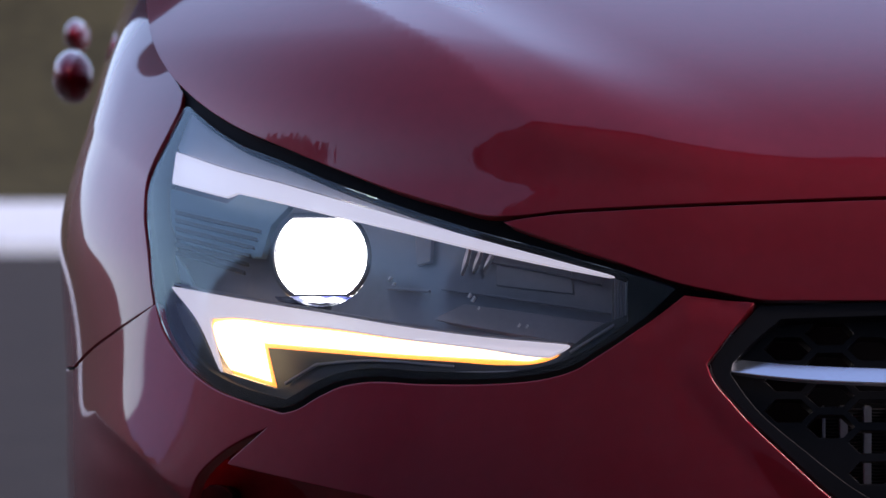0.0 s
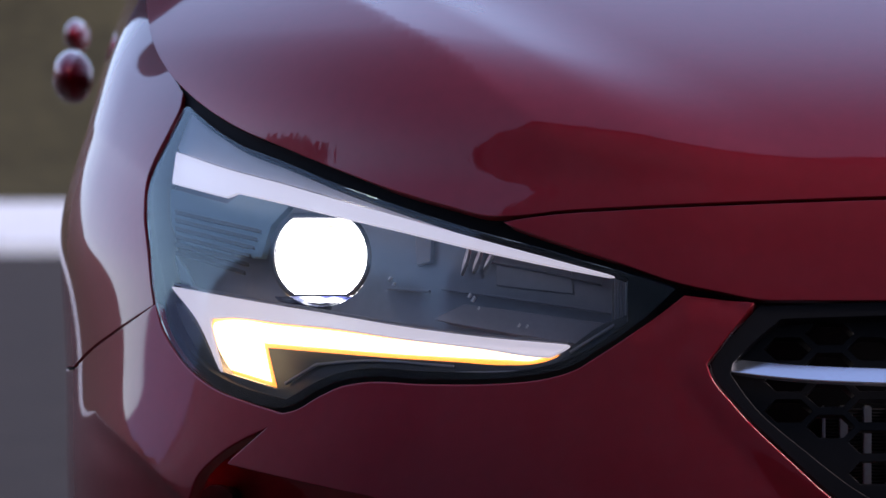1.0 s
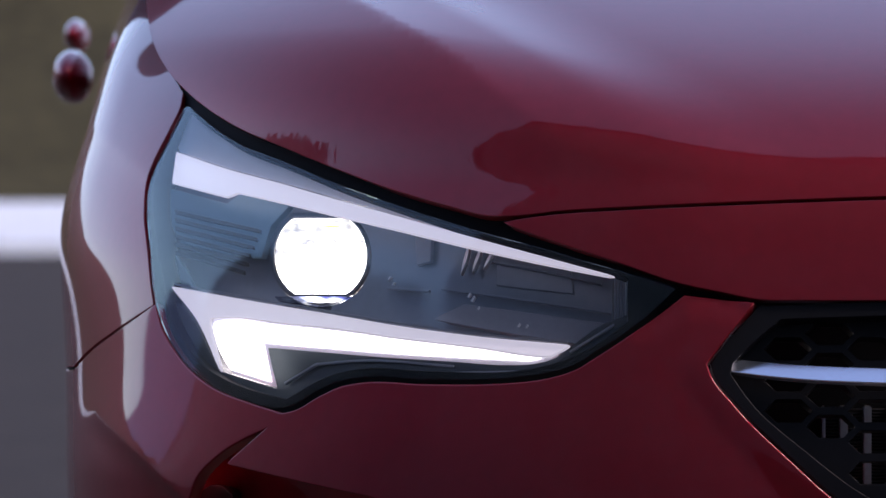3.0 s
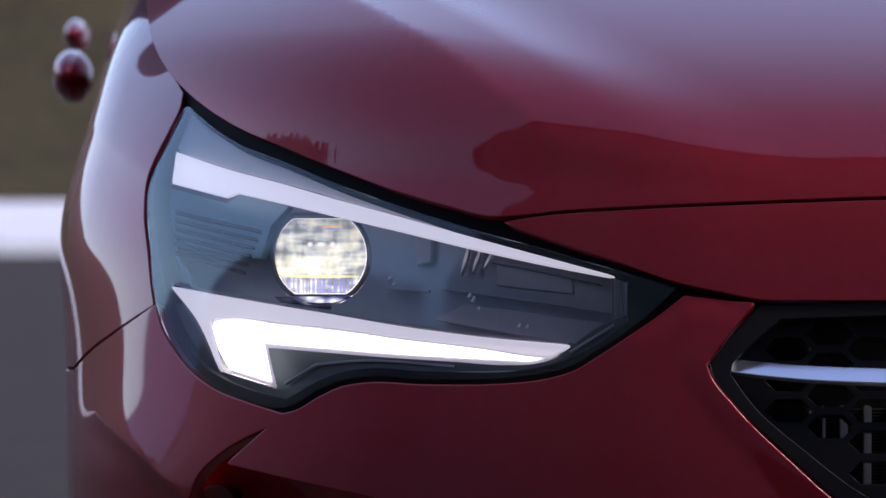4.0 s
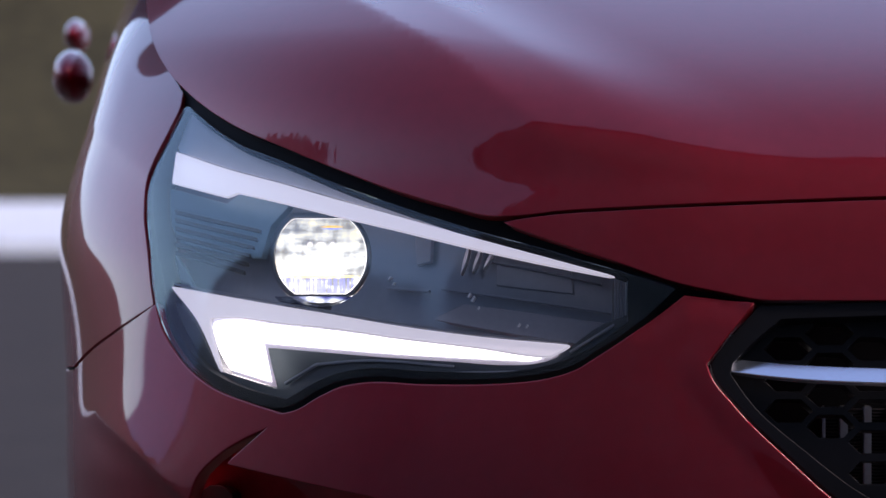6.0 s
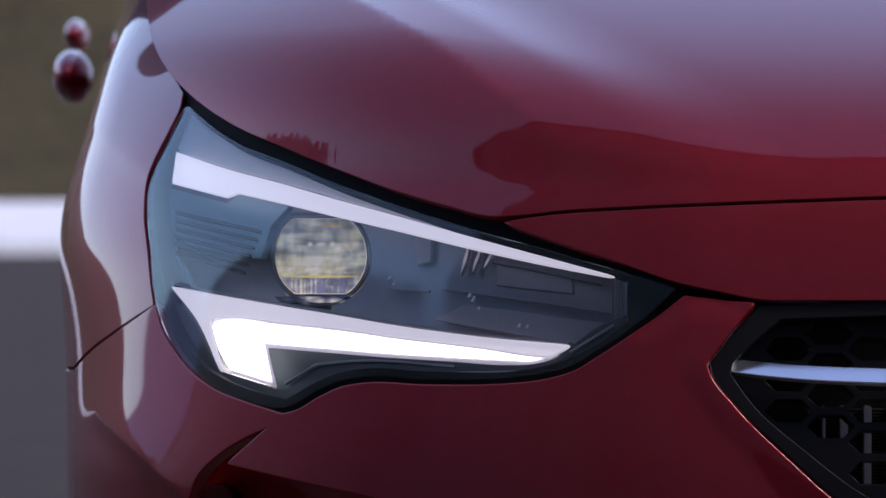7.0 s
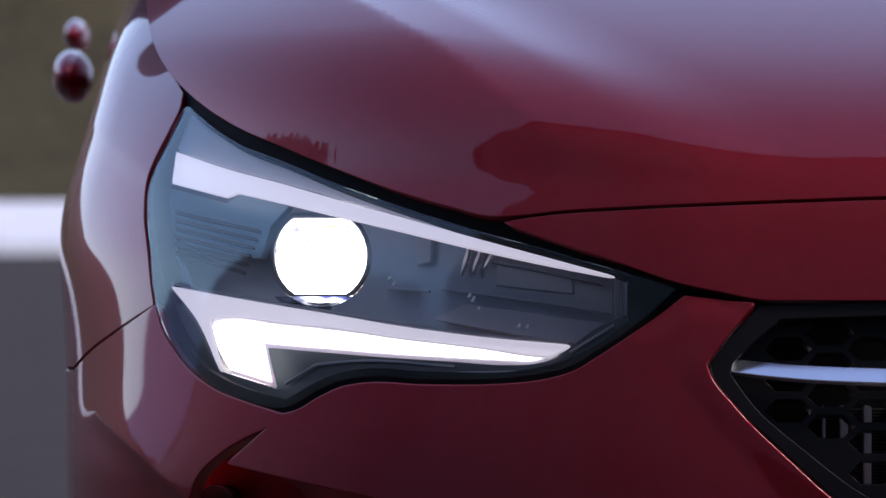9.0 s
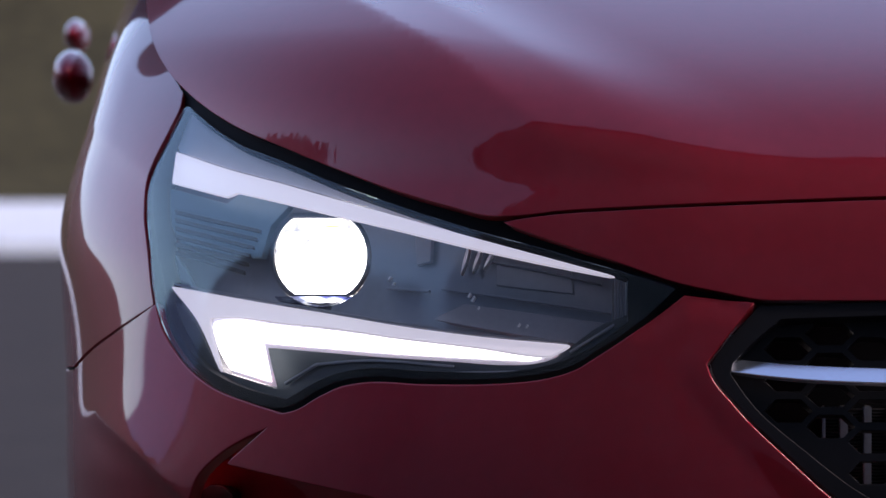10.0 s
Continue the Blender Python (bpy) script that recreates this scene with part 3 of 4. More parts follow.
            for o, ex, mixed in ((0.7, 0.3, 0.7), (1.0, 1.0, 1.57), (1.0, thick / edge, 1.57)):
                row.append(len(pts))
                pts.append(p0 + side * edge * o - n0 * edge * ex)
                nor.append(n0 * math.cos(mixed) + side * math.sin(mixed))
            rows.append(row)
        for k in range(m):
            a, b = rows[k], rows[(k + 1) % m]
            for s in range(3):
                f = (b[s], a[s], a[s + 1], b[s + 1])
                g3 = np.cross(pts[f[1]] - pts[f[0]], pts[f[2]] - pts[f[0]])
                faces.append(f if g3 @ (nor[f[1]] + nor[f[2]]) > 0 else f[::-1])
        index += m
    ob = linked(name, pts, faces, mat, parent, label)
    ob.data.normals_split_custom_set_from_vertices([tuple(n) for n in nor])
    return ob


def triangulated(flat, edges):
    from mathutils.geometry import delaunay_2d_cdt
    v, _, f, *_ = delaunay_2d_cdt(flat, edges, [], 0, 1e-7)
    return [tuple(q) for q in v], [tuple(t) for t in f]


def box(bm, x0, x1, y0, y1, z0, z1, bevel=0.0):
    r = bmesh.ops.create_cube(bm, size=1)
    bmesh.ops.scale(bm, vec=(x1 - x0, y1 - y0, z1 - z0), verts=r["verts"])
    bmesh.ops.translate(bm, vec=((x0 + x1) / 2, (y0 + y1) / 2, (z0 + z1) / 2), verts=r["verts"])
    if bevel:
        es = list({e for v in r["verts"] for e in v.link_edges})
        bmesh.ops.bevel(bm, geom=es, offset=bevel, segments=2, affect="EDGES")


def empty(name, label, category):
    return tagged(new(name), label, category)


# ---- the place ----
def ground_sheet():
    n = 40
    vs, fs = [], []
    for j in range(n + 1):
        for i in range(n + 1):
            a, b = (i / n * 2 - 1), (j / n * 2 - 1)
            vs.append((900 * a * abs(a), 900 * b * abs(b), 0))
    for j in range(n):
        for i in range(n):
            k = j * (n + 1) + i
            fs.append((k, k + 1, k + n + 2, k + n + 1))
    tagged(linked("ground", vs, fs, ASPHALT), "grey asphalt road surface, dry and worn", "road", kind="structure")


def bank():
    """Dry grass bank behind the white barrier."""
    vs, fs = [], []
    nx, ny = 120, 24
    for j in range(ny + 1):
        for i in range(nx + 1):
            x = -320 + 480 * i / nx
            s = j / ny
            y = 41.6 + 60 * s
            z = 14 * smooth(0, 1, s) + 0.5 * noise.noise((x * 0.12, y * 0.1, 0)) * smooth(0, 0.15, s)
            vs.append((x, y, max(z, -0.1)))
    for j in range(ny):
        for i in range(nx):
            k = j * (nx + 1) + i
            fs.append((k, k + 1, k + nx + 2, k + nx + 1))
    tagged(linked("ground_bank", vs, fs, GRASS), "dry olive-brown grass bank beyond the road", "grass bank", kind="structure")


def barrier():
    bm = bmesh.new()
    prof = ((40.0, 0.0), (40.02, 0.12), (40.75, 0.43), (40.85, 0.46), (41.2, 0.46), (41.26, 0.40), (41.3, 0.0))
    rows = [[bm.verts.new((x, y, z)) for y, z in prof] for x in range(-60, 61, 4)]
    for a, b in zip(rows, rows[1:]):
        for k in range(len(prof) - 1):
            bm.faces.new((a[k], b[k], b[k + 1], a[k + 1]))
    tagged(part("concrete_barrier", bm, KERB), "low white painted concrete barrier along the road", "barrier", kind="structure")


def reflection_screen():
    """Unseen slope added behind the camera; blocks the sky to darken the car's reflections."""
    vs, fs = [], []
    n, rows = 900, 14
    rng = random.Random(4)
    tall = [rng.random() for _ in range(n + 1)]
    for j in range(rows + 1):
        for i in range(n + 1):
            a = radians(150 + 200 * i / n)
            s = j / rows
            r = 15 + 12 * s
            ramp = (0.11 * smooth(-0.02, 0.10, i / n) + 0.89 * smooth(0.34, 0.54, i / n)) * smooth(0.97, 0.77, i / n)
            h = 84 * smooth(0, 1, s) * ramp * (1.02 - 0.16 * tall[i] * smooth(0.3, 1, s))
            rag = 0.15 * noise.noise((i * 0.25, j * 0.8, 3)) * (s > 0.1)
            vs.append((r * math.cos(a), r * math.sin(a), h + rag))
    for j in range(rows):
        for i in range(n):
            k = j * (n + 1) + i
            fs.append((k, k + 1, k + n + 2, k + n + 1))
    tagged(linked("backdrop", vs, fs, SCREEN_BROWN, smooth_shade=False), "unseen brown slope added to darken the car's reflections", "hillside", kind="structure")


def tint_ridge():
    """Unseen low bluish ridge added far off to the side, to tint the fender's reflections."""
    vs, fs = [], []
    n, rows = 80, 6
    for j in range(rows + 1):
        for i in range(n + 1):
            a = radians(118 + 74 * i / n)
            s = j / rows
            r = 200 + 60 * s
            h = 20 * smooth(0, 1, s) * (0.75 + 2.0 * smooth(0.15, 0.6, i / n)) * (0.88 + 0.12 * noise.noise((i * 0.07, 2, 5)))
            vs.append((r * math.cos(a), r * math.sin(a), h))
    for j in range(rows):
        for i in range(n):
            k = j * (n + 1) + i
            fs.append((k, k + 1, k + n + 2, k + n + 1))
    tagged(linked("backdrop_ridge", vs, fs, RIDGE_TINT), "unseen low blue ridge added to tint reflections", "hills", kind="structure")


ground_sheet()
tint_ridge()
bank()
barrier()
reflection_screen()


# ---- the car ----
car = empty("car", "dark red metallic car with its headlight switched on, parked on asphalt", "car")


def gap_to(poly, x, z, closed=True):
    """Distance to a polyline, and the side of its nearest stretch (positive to its left)."""
    best, side = 9.0, 0.0
    n = len(poly)
    for i in range(n if closed else n - 1):
        ax, az = poly[i]
        bx, bz = poly[(i + 1) % n]
        dx, dz = bx - ax, bz - az
        t = ((x - ax) * dx + (z - az) * dz) / (dx * dx + dz * dz)
        t = min(max(t, 0.0), 1.0)
        d = math.hypot(x - ax - t * dx, z - az - t * dz)
        if d < best:
            best, side = d, dx * (z - az) - dz * (x - ax)
    return best, side


def within(poly, x, z):
    hit = False
    for (x0, z0), (x1, z1) in zip(poly, poly[1:] + poly[:1]):
        if (z0 > z) != (z1 > z) and x < (x1 - x0) * (z - z0) / (z1 - z0) + x0:
            hit = not hit
    return hit


def hood_relief(x, z):
    """The raised centre of the hood ends in a slanting crease that dies out towards the nose."""
    (ax, az), (bx, bz) = OUTLINE["hood_crease"][0], OUTLINE["hood_crease"][-1]
    dx, dz = bx - ax, bz - az
    length = math.hypot(dx, dz)
    d = -(dz * (x - ax) - dx * (z - az)) / length      # positive below and outside the crease
    low = 0.5 * (d + math.sqrt(d * d + 0.0015 ** 2))
    return -0.038 * math.exp(-low / 0.065) * (1 - smooth(0.04, 0.115, low)) * smooth(0.725, 0.83, z)


def fender_relief(x, z):
    """The side falls in a little below a soft shoulder line."""
    line = 0.774 - (x + 0.316) * 0.68
    d = 0.5 * ((line - z) + math.sqrt((line - z) ** 2 + 0.003 ** 2))
    return 0.09 * d * math.exp(-d / 0.035)


def bumper_relief(x, z):
    """Pocket and undercut low in the bumper, a turned-in corner, and a lip round the grille."""
    r = 0.0
    if z < 0.53 and x < -0.10:
        d, side = gap_to(OUTLINE["corner_line"], x, z, False)
        if side < 0:
            r += 0.011 * (1 - math.exp(-d * d / (d + 0.005) / 0.013)) * smooth(-0.36, -0.20, x)
    d, _ = gap_to(OUTLINE["grille"], x, z)
    r -= 0.003 * (1 - smooth(0.002, 0.032, d))
    if x > 0.14 and z > 0.60:
        d, _ = gap_to(((0.1596, 0.6122), (0.1952, 0.6391), (0.2489, 0.6328)), x, z, False)
        r += 0.004 * max(0.0, 1 - d / 0.026) ** 2 * smooth(0.14, 0.18, x) * smooth(0.262, 0.235, x)
    return r


hood = panel("hood", OUTLINE["hood"], PAINT, car, grid=0.006, relief=hood_relief, creases=(OUTLINE["hood_crease"],))
front_panel = panel("front_panel", OUTLINE["visor"], PAINT, car)
fender = panel("fender", OUTLINE["fender"], PAINT, car, grid=0.006, thick=0.004, relief=fender_relief)
bumper = panel("bumper", OUTLINE["bumper"], PAINT, car, grid=0.006, relief=bumper_relief, edge=0.0016, holes=(OUTLINE["pocket"],), creases=(OUTLINE["corner_line"],))
panel("bumper_recess", OUTLINE["recess"], PAINT, car, grid=0.008, depth=0.028, lean=lambda x, z: (0.9 - 0.5 * smooth(-0.15, -0.06, x)) * max(0.53 - z, 0.0))
panel("sensor_cap", OUTLINE["sensor"], BLACK, car, "black plastic cap", depth=0.060, grid=0.006, thick=0.01)

LAMP_X, LAMP_Y, LAMP_Z, LAMP_R = -0.1036, 0.205, 0.6683, 0.0386


def ring_points(r, n=64, top=0.031, low=0.032):
    return [(r * math.cos(2 * math.pi * i / n), min(max(r * math.sin(2 * math.pi * i / n), -low), top)) for i in range(n)]


def projector(unit):
    """The round lens with its flats, its dark tube, and the dimming light drum behind it."""
    n, rows = 64, 10
    vs, fs = [(0, -0.014, 0)], []
    for k in range(1, rows + 1):
        s = k / rows
        for x, z in ring_points(LAMP_R):
            vs.append((x * s, -0.014 * (1 - (x * x + z * z) * s * s / LAMP_R ** 2), z * s))
    for i in range(n):
        fs.append((0, 1 + i, 1 + (i + 1) % n))
        for k in range(rows - 1):
            a, b = 1 + k * n + i, 1 + k * n + (i + 1) % n
            fs.append((a, a + n, b + n, b))
    lens = linked("lens", vs, fs, LENS_GLASS, unit, "round projector lens with flat top and bottom")
    lens.location = (LAMP_X, LAMP_Y, LAMP_Z)
    lens.visible_shadow = False

    def ringed(name, prof, mat):
        vs, fs = [], []
        for r, y, top, low in prof:
            for x, z in ring_points(r, n, top, low):
                vs.append((x, y, z))
        for k in range(len(prof) - 1):
            for i in range(n):
                a, b = k * n + i, k * n + (i + 1) % n
                fs.append((a, b, b + n, a + n))
        ob = linked(name, vs, fs, mat, unit)
        ob.location = (LAMP_X, LAMP_Y, LAMP_Z)
        return ob

    ringed("lens_frame", ((0.0392, 0.006, 0.0316, 0.0326), (0.0392, -0.001, 0.0316, 0.0326), (0.0405, -0.003, 0.033, 0.034), (0.0415, -0.002, 0.0340, 0.0345), (0.0436, 0.002, 0.0360, 0.0345)), GUNMETAL)
    ringed("lens_tube", ((0.0430, -0.0015, 0.0355, 0.0470), (0.0430, 0.094, 0.0355, 0.0470)), DARK)
    # Tinted opening onto the drum, in place of light spilled below the lens.
    lip_low = 0.0458
    xs = [-0.0388 + 0.0776 * i / 24 for i in range(25)]
    vs = [(x, -0.002, -0.0345) for x in xs] + [(x, -0.002, -min(math.sqrt(max(0.052 ** 2 - x * x, 0.0345 ** 2)), lip_low)) for x in xs]
    lip = linked("lens_lip", vs, [(i, i + 1, 26 + i, 25 + i) for i in range(24)], SPILL_GLASS, unit, "lip below the lens tinted like spilled lamp light")
    lip.location = (LAMP_X, LAMP_Y, LAMP_Z)
    lip.visible_shadow = False
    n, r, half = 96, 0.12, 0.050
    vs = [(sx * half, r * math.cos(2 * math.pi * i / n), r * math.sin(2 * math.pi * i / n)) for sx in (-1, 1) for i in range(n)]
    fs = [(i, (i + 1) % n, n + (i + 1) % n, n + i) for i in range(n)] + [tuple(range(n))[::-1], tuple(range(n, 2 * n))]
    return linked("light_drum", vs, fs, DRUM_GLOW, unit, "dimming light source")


def plate(vs, fs, mats, outline, turn, lift, base, mi):
    """A flat plate, outline in (s, v), laid on the light bar's face that stands at turn degrees."""
    pts = curve_through(outline, 0.004)
    start, n = len(vs), len(pts)
    c, s = math.cos(radians(turn)), math.sin(radians(turn))
    for y in (-lift, -base):
        for a, v in pts:
            vs.append((a, y * c - v * s, y * s + v * c))
    from mathutils.geometry import tessellate_polygon
    for t in tessellate_polygon([[Vector((a, v, 0)) for a, v in pts]]):
        p, q, r = (pts[i] for i in t)
        area = (q[0] - p[0]) * (r[1] - p[1]) - (q[1] - p[1]) * (r[0] - p[0])
        fs.append(tuple(start + i for i in (t if area > 0 else t[::-1])))
        mats.append(mi)
    for i in range(n):
        j = (i + 1) % n
        fs.append((start + i, start + j, start + n + j, start + n + i))
        mats.append(mi)


BAR_TURN, BAR_IN, BAR_H = -30.23, 0.0217, 0.075


def light_bar(unit):
    """Three-sided signal bar: amber, unlit (faint glow added) and white sides, turned to the front one after another.
    """
    vs, fs, mats = [], [], []
    half = 0.19
    for sx in (-half, half):
        for a in (0, 120, 240):
            q = radians(a)
            y, z = 2 * BAR_IN, 0.0
            vs.append((sx, y * math.cos(q) - z * math.sin(q), y * math.sin(q) + z * math.cos(q)))
    fs += [(0, 1, 4, 3), (1, 2, 5, 4), (2, 0, 3, 5), (2, 1, 0), (3, 4, 5)]
    mats += [0] * 5
    for k, edge_mat, core_mat in ((0, 2, 1), (1, 3, 3), (2, 3, 4)):
        plate(vs, fs, mats, OUTLINE["bar_edge"], -120 * k, BAR_IN + 0.001, BAR_IN - 0.001, edge_mat)
        plate(vs, fs, mats, OUTLINE["bar_core"], -120 * k, BAR_IN + 0.002, BAR_IN, core_mat)
    bar = linked("light_bar", vs, fs, (TRIM, AMBER_GLOW, AMBER_EDGE, GUIDE_OFF, WHITE_GLOW), unit, "L-shaped signal light bar", smooth_shade=False)
    bar.data.polygons.foreach_set("material_index", mats)
    return bar


def tilted(k0, k1, line):
    """Leans a blade back by k0 at one end to k1 at the other, hinged on a line (x0, z0, x1, z1)."""
    x0, z0, x1, z1 = line
    return lambda x, z: (k0 + (k1 - k0) * (x - x0) / (x1 - x0)) * max(z - (z0 + (z1 - z0) * (x - x0) / (x1 - x0)), -0.012)


OUTER_EDGE = [(-0.2318, 0.7976), (-0.2418, 0.7738), (-0.2538, 0.7489), (-0.2604, 0.7304), (-0.2618, 0.7042), (-0.2572, 0.6724), (-0.2508, 0.6336), (-0.2405, 0.6051), (-0.2268, 0.5842)]


def cover_relief(x, z):
    """The cover rounds off towards its outer edge."""
    if x > -0.16:
        return 0.0
    d, _ = gap_to(OUTER_EDGE, x, z, False)
    s = max(0.0, 1 - d / 0.036)
    return 0.0026 * s * s * smooth(0.61, 0.70, z)


def strip(path, w):
    """Outline of a narrow strip along a path of (x, z)."""
    left, right = [], []
    for i, (x, z) in enumerate(path):
        x0, z0 = path[max(i - 1, 0)]
        x1, z1 = path[min(i + 1, len(path) - 1)]
        k = 0.5 * w / math.hypot(x1 - x0, z1 - z0)
        left.append((x - (z1 - z0) * k, z + (x1 - x0) * k))
        right.append((x + (z1 - z0) * k, z - (x1 - x0) * k))
    return left + right[::-1]


BEZEL_LINES = (
    ([(0.1508, 0.6520), (0.1508, 0.6150), (0.1215, 0.5928), (0.1000, 0.5815), (0.0700, 0.5765)], 0.0016),
    ([(0.1390, 0.6150), (0.1030, 0.5925)], 0.0014),
    ([(-0.1385, 0.5480), (-0.1310, 0.5455), (-0.0860, 0.5690), (-0.0650, 0.5735), (-0.0160, 0.5738), (0.0700, 0.5765)], 0.0014),
    ([(-0.1330, 0.5620), (-0.1060, 0.5790), (-0.0660, 0.5830), (0.0080, 0.5800)], 0.0012),
    ([(-0.2330, 0.6420), (-0.1600, 0.6318), (-0.0866, 0.6215), (-0.0392, 0.6145), (0.0306, 0.6062), (0.1010, 0.6005)], 0.0012),
)


def headlight_unit():
    unit = panel("headlight", OUTLINE["seal"], SEAL_AND_SHADE, car, "lit headlight behind a clear cover", depth=0.016, grid=0.01, thick=0.022, holes=(OUTLINE["bezel_hole"],))
    hole = [(LAMP_X + x, LAMP_Z + z) for x, z in ring_points(0.0440, 40, 0.0365, 0.0475)]
    panel("bowl", OUTLINE["bowl"], GUNMETAL, unit, depth=0.085, grid=0.012, thick=0.004, holes=(hole,))
    panel("upper_blade", OUTLINE["upper_blade"], GLOWING_TRIM, unit, "white trim blade with a glow added", depth=0.014, grid=0.006, thick=0.003, lean=tilted(0.05, 0.5, (-0.23, 0.745, 0.139, 0.654)))
    panel("upper_trim", OUTLINE["upper_trim"], PALE_SHEEN, unit, depth=0.036, grid=0.008, thick=0.012)
    panel("lower_blade", OUTLINE["lower_blade"], GLOWING_TRIM, unit, "white trim blade with a glow added", depth=0.03, grid=0.006, thick=0.003, lean=tilted(0.15, 0.75, (-0.23, 0.625, 0.10, 0.594)))
    panel("lower_trim", OUTLINE["lower_trim"], TRIM, unit, depth=0.034, grid=0.008, thick=0.012)
    panel("side_wall", [(-0.2560, 0.6900), (-0.2300, 0.6600), (-0.2215, 0.6480), (-0.2075, 0.6150), (-0.1975, 0.5850), (-0.1915, 0.5660), (-0.1900, 0.5560), (-0.2130, 0.5640), (-0.2350, 0.5900), (-0.2515, 0.6350)], SKY_TINT, unit, depth=0.05, grid=0.008, thick=0.004)
    panel("end_frame", OUTLINE["end_frame"], TRIM, unit, depth=0.045, grid=0.008, thick=0.02)
    panel("low_shelf", OUTLINE["low_shelf"], SHELF, unit, depth=0.06, grid=0.01, thick=0.02)
    panel("side_box", OUTLINE["side_box"], SKY_TINT, unit, depth=0.055, grid=0.01, thick=0.006)
    panel("inner_box", OUTLINE["inner_box"], GUNMETAL, unit, depth=0.082, grid=0.01, thick=0.004)
    panel("vane_box", OUTLINE["vane_box"], SHELF, unit, depth=0.076, grid=0.008, thick=0.006)
    for path, w in BEZEL_LINES:
        panel("bezel_line", strip(path, w), SHELF, unit, depth=0.027, grid=0.008, thick=0.003, edge=0.0004)
    # These raised strips stand in for lines reflected inside the lamp.
    for path, w in (([(-0.002, 0.642), (0.05, 0.6355), (0.1375, 0.6232)], 0.0010), ([(0.041, 0.6650), (0.075, 0.6590), (0.1300, 0.6470)], 0.0010), ([(-0.048, 0.6420), (-0.012, 0.6400)], 0.0012)):
        panel("reflection_strip", strip(path, w), GUNMETAL, unit, depth=0.074, grid=0.008, thick=0.004, edge=0.0004)
    # Silver chips are added in place of lamp glints on clear edges.
    for cx, cz, w in ((-0.0448, 0.6505, 0.0011), (-0.0415, 0.6460, 0.0009), (0.0215, 0.6372, 0.0016), (0.0248, 0.6342, 0.0019), (0.0292, 0.6268, 0.0010), (0.0625, 0.6130, 0.0013), (0.0690, 0.6122, 0.0012)):
        panel("glint_chip", [(cx - w, cz - w), (cx - 0.3 * w, cz - 1.2 * w), (cx + w, cz + 0.6 * w), (cx + 0.4 * w, cz + 1.3 * w)], SATIN, unit, "tiny bright chip standing for a lamp glint", depth=0.058, grid=0.004, thick=0.003, edge=0.0003)
    for k in range(6):
        panel("rib", OUTLINE["rib_%d" % k], DARK, unit, depth=0.052, grid=0.008, thick=0.003, edge=0.0005, lean=tilted(0.3, 0.3, (-0.24, 0.70 - 0.007 * k, -0.15, 0.685 - 0.007 * k)))
    for k in range(4):
        panel("end_ridge", OUTLINE["ridge_%d" % k], SHELF, unit, depth=0.040, grid=0.008, thick=0.006, edge=0.0005)
    for k in range(3):
        panel("vane", OUTLINE["vane_%d" % k], SATIN, unit, depth=0.072, grid=0.006, thick=0.006, edge=0.0006)
    rim = OUTLINE["cover"][:OUTLINE["cover"].index((-0.1619, 0.5505))] + OUTLINE["headlight"][OUTLINE["headlight"].index((-0.1628, 0.5472)):]
    cover = panel("cover", rim, COVER, unit, "clear glossy cover", depth=0.0, relief=cover_relief, grid=0.004, thick=0.0015, edge=0.0005)
    cover.visible_shadow = False
    return unit


FLAP = (0.0285, 0.1850, 0.6625)
FLAP_BLADES = (((-0.0155, 0.0155), (-0.0035, 0.0150), (-0.0062, -0.0090), (-0.0130, -0.0120)),
               ((-0.0028, 0.0145), (0.0060, 0.0130), (0.0000, -0.0145), (-0.0075, -0.0140)),
               ((0.0068, 0.0125), (0.0160, 0.0108), (0.0040, -0.0158), (0.0006, -0.0152)))


def cornering_reflector(unit):
    """Small swivelling plate: dull on one side, three bright curved blades on the other."""
    vs, fs, mats = [], [], []

    def slab(pts, y0, y1, mi):
        k, n = len(vs), len(pts)
        vs.extend((x, y, z) for y in (y0, y1) for x, z in pts)
        fs.append(tuple(range(k, k + n)))
        fs.append(tuple(range(k + n, k + 2 * n))[::-1])
        fs.extend((k + i, k + n + i, k + n + (i + 1) % n, k + (i + 1) % n) for i in range(n))
        mats.extend([mi] * (n + 2))

    slab([(-0.0150, 0.0155), (0.0150, 0.0105), (0.0040, -0.0160), (-0.0130, -0.0125)], -0.0006, 0.0006, 0)
    for k, (a, b, c, d) in enumerate(FLAP_BLADES):
        bow = [(a[0] + (d[0] - a[0]) * t + 0.0016 * math.sin(math.pi * t), a[1] + (d[1] - a[1]) * t) for t in (0, 0.25, 0.5, 0.75, 1)]
        out = [(c[0] + (b[0] - c[0]) * t + 0.0016 * math.sin(math.pi * t), c[1] + (b[1] - c[1]) * t) for t in (0, 0.25, 0.5, 0.75, 1)]
        slab([(-x, z) for x, z in bow + out], 0.0008, 0.0030 - 0.0006 * k, 1 + k)
    ob = linked("cornering_reflector", vs, fs, (GUNMETAL, BLADE_BRIGHT, BLADE_MID, BLADE_DIM), unit, "three curved reflector blades", smooth_shade=False)
    ob.data.polygons.foreach_set("material_index", mats)
    return ob


headlight = headlight_unit()
flap = cornering_reflector(headlight)
drum = projector(headlight)
bar = light_bar(headlight)
OUTLINE["gap_lamp"] = strip([(-0.2132, 0.7985), (-0.1865, 0.7800), (-0.1606, 0.7675), (-0.1352, 0.7585), (-0.0858, 0.7408), (-0.0381, 0.7245), (0.0085, 0.7112), (0.0528, 0.6998)], 0.016)
# Added black backing strips stand in for the shade inside the panel gaps.
for gap in ("gap_hood", "gap_side", "gap_fender", "gap_tip", "gap_lamp"):
    panel("gap_backing", OUTLINE[gap], SEAL_AND_SHADE, car, depth=0.022, grid=0.012, thick=0.003)


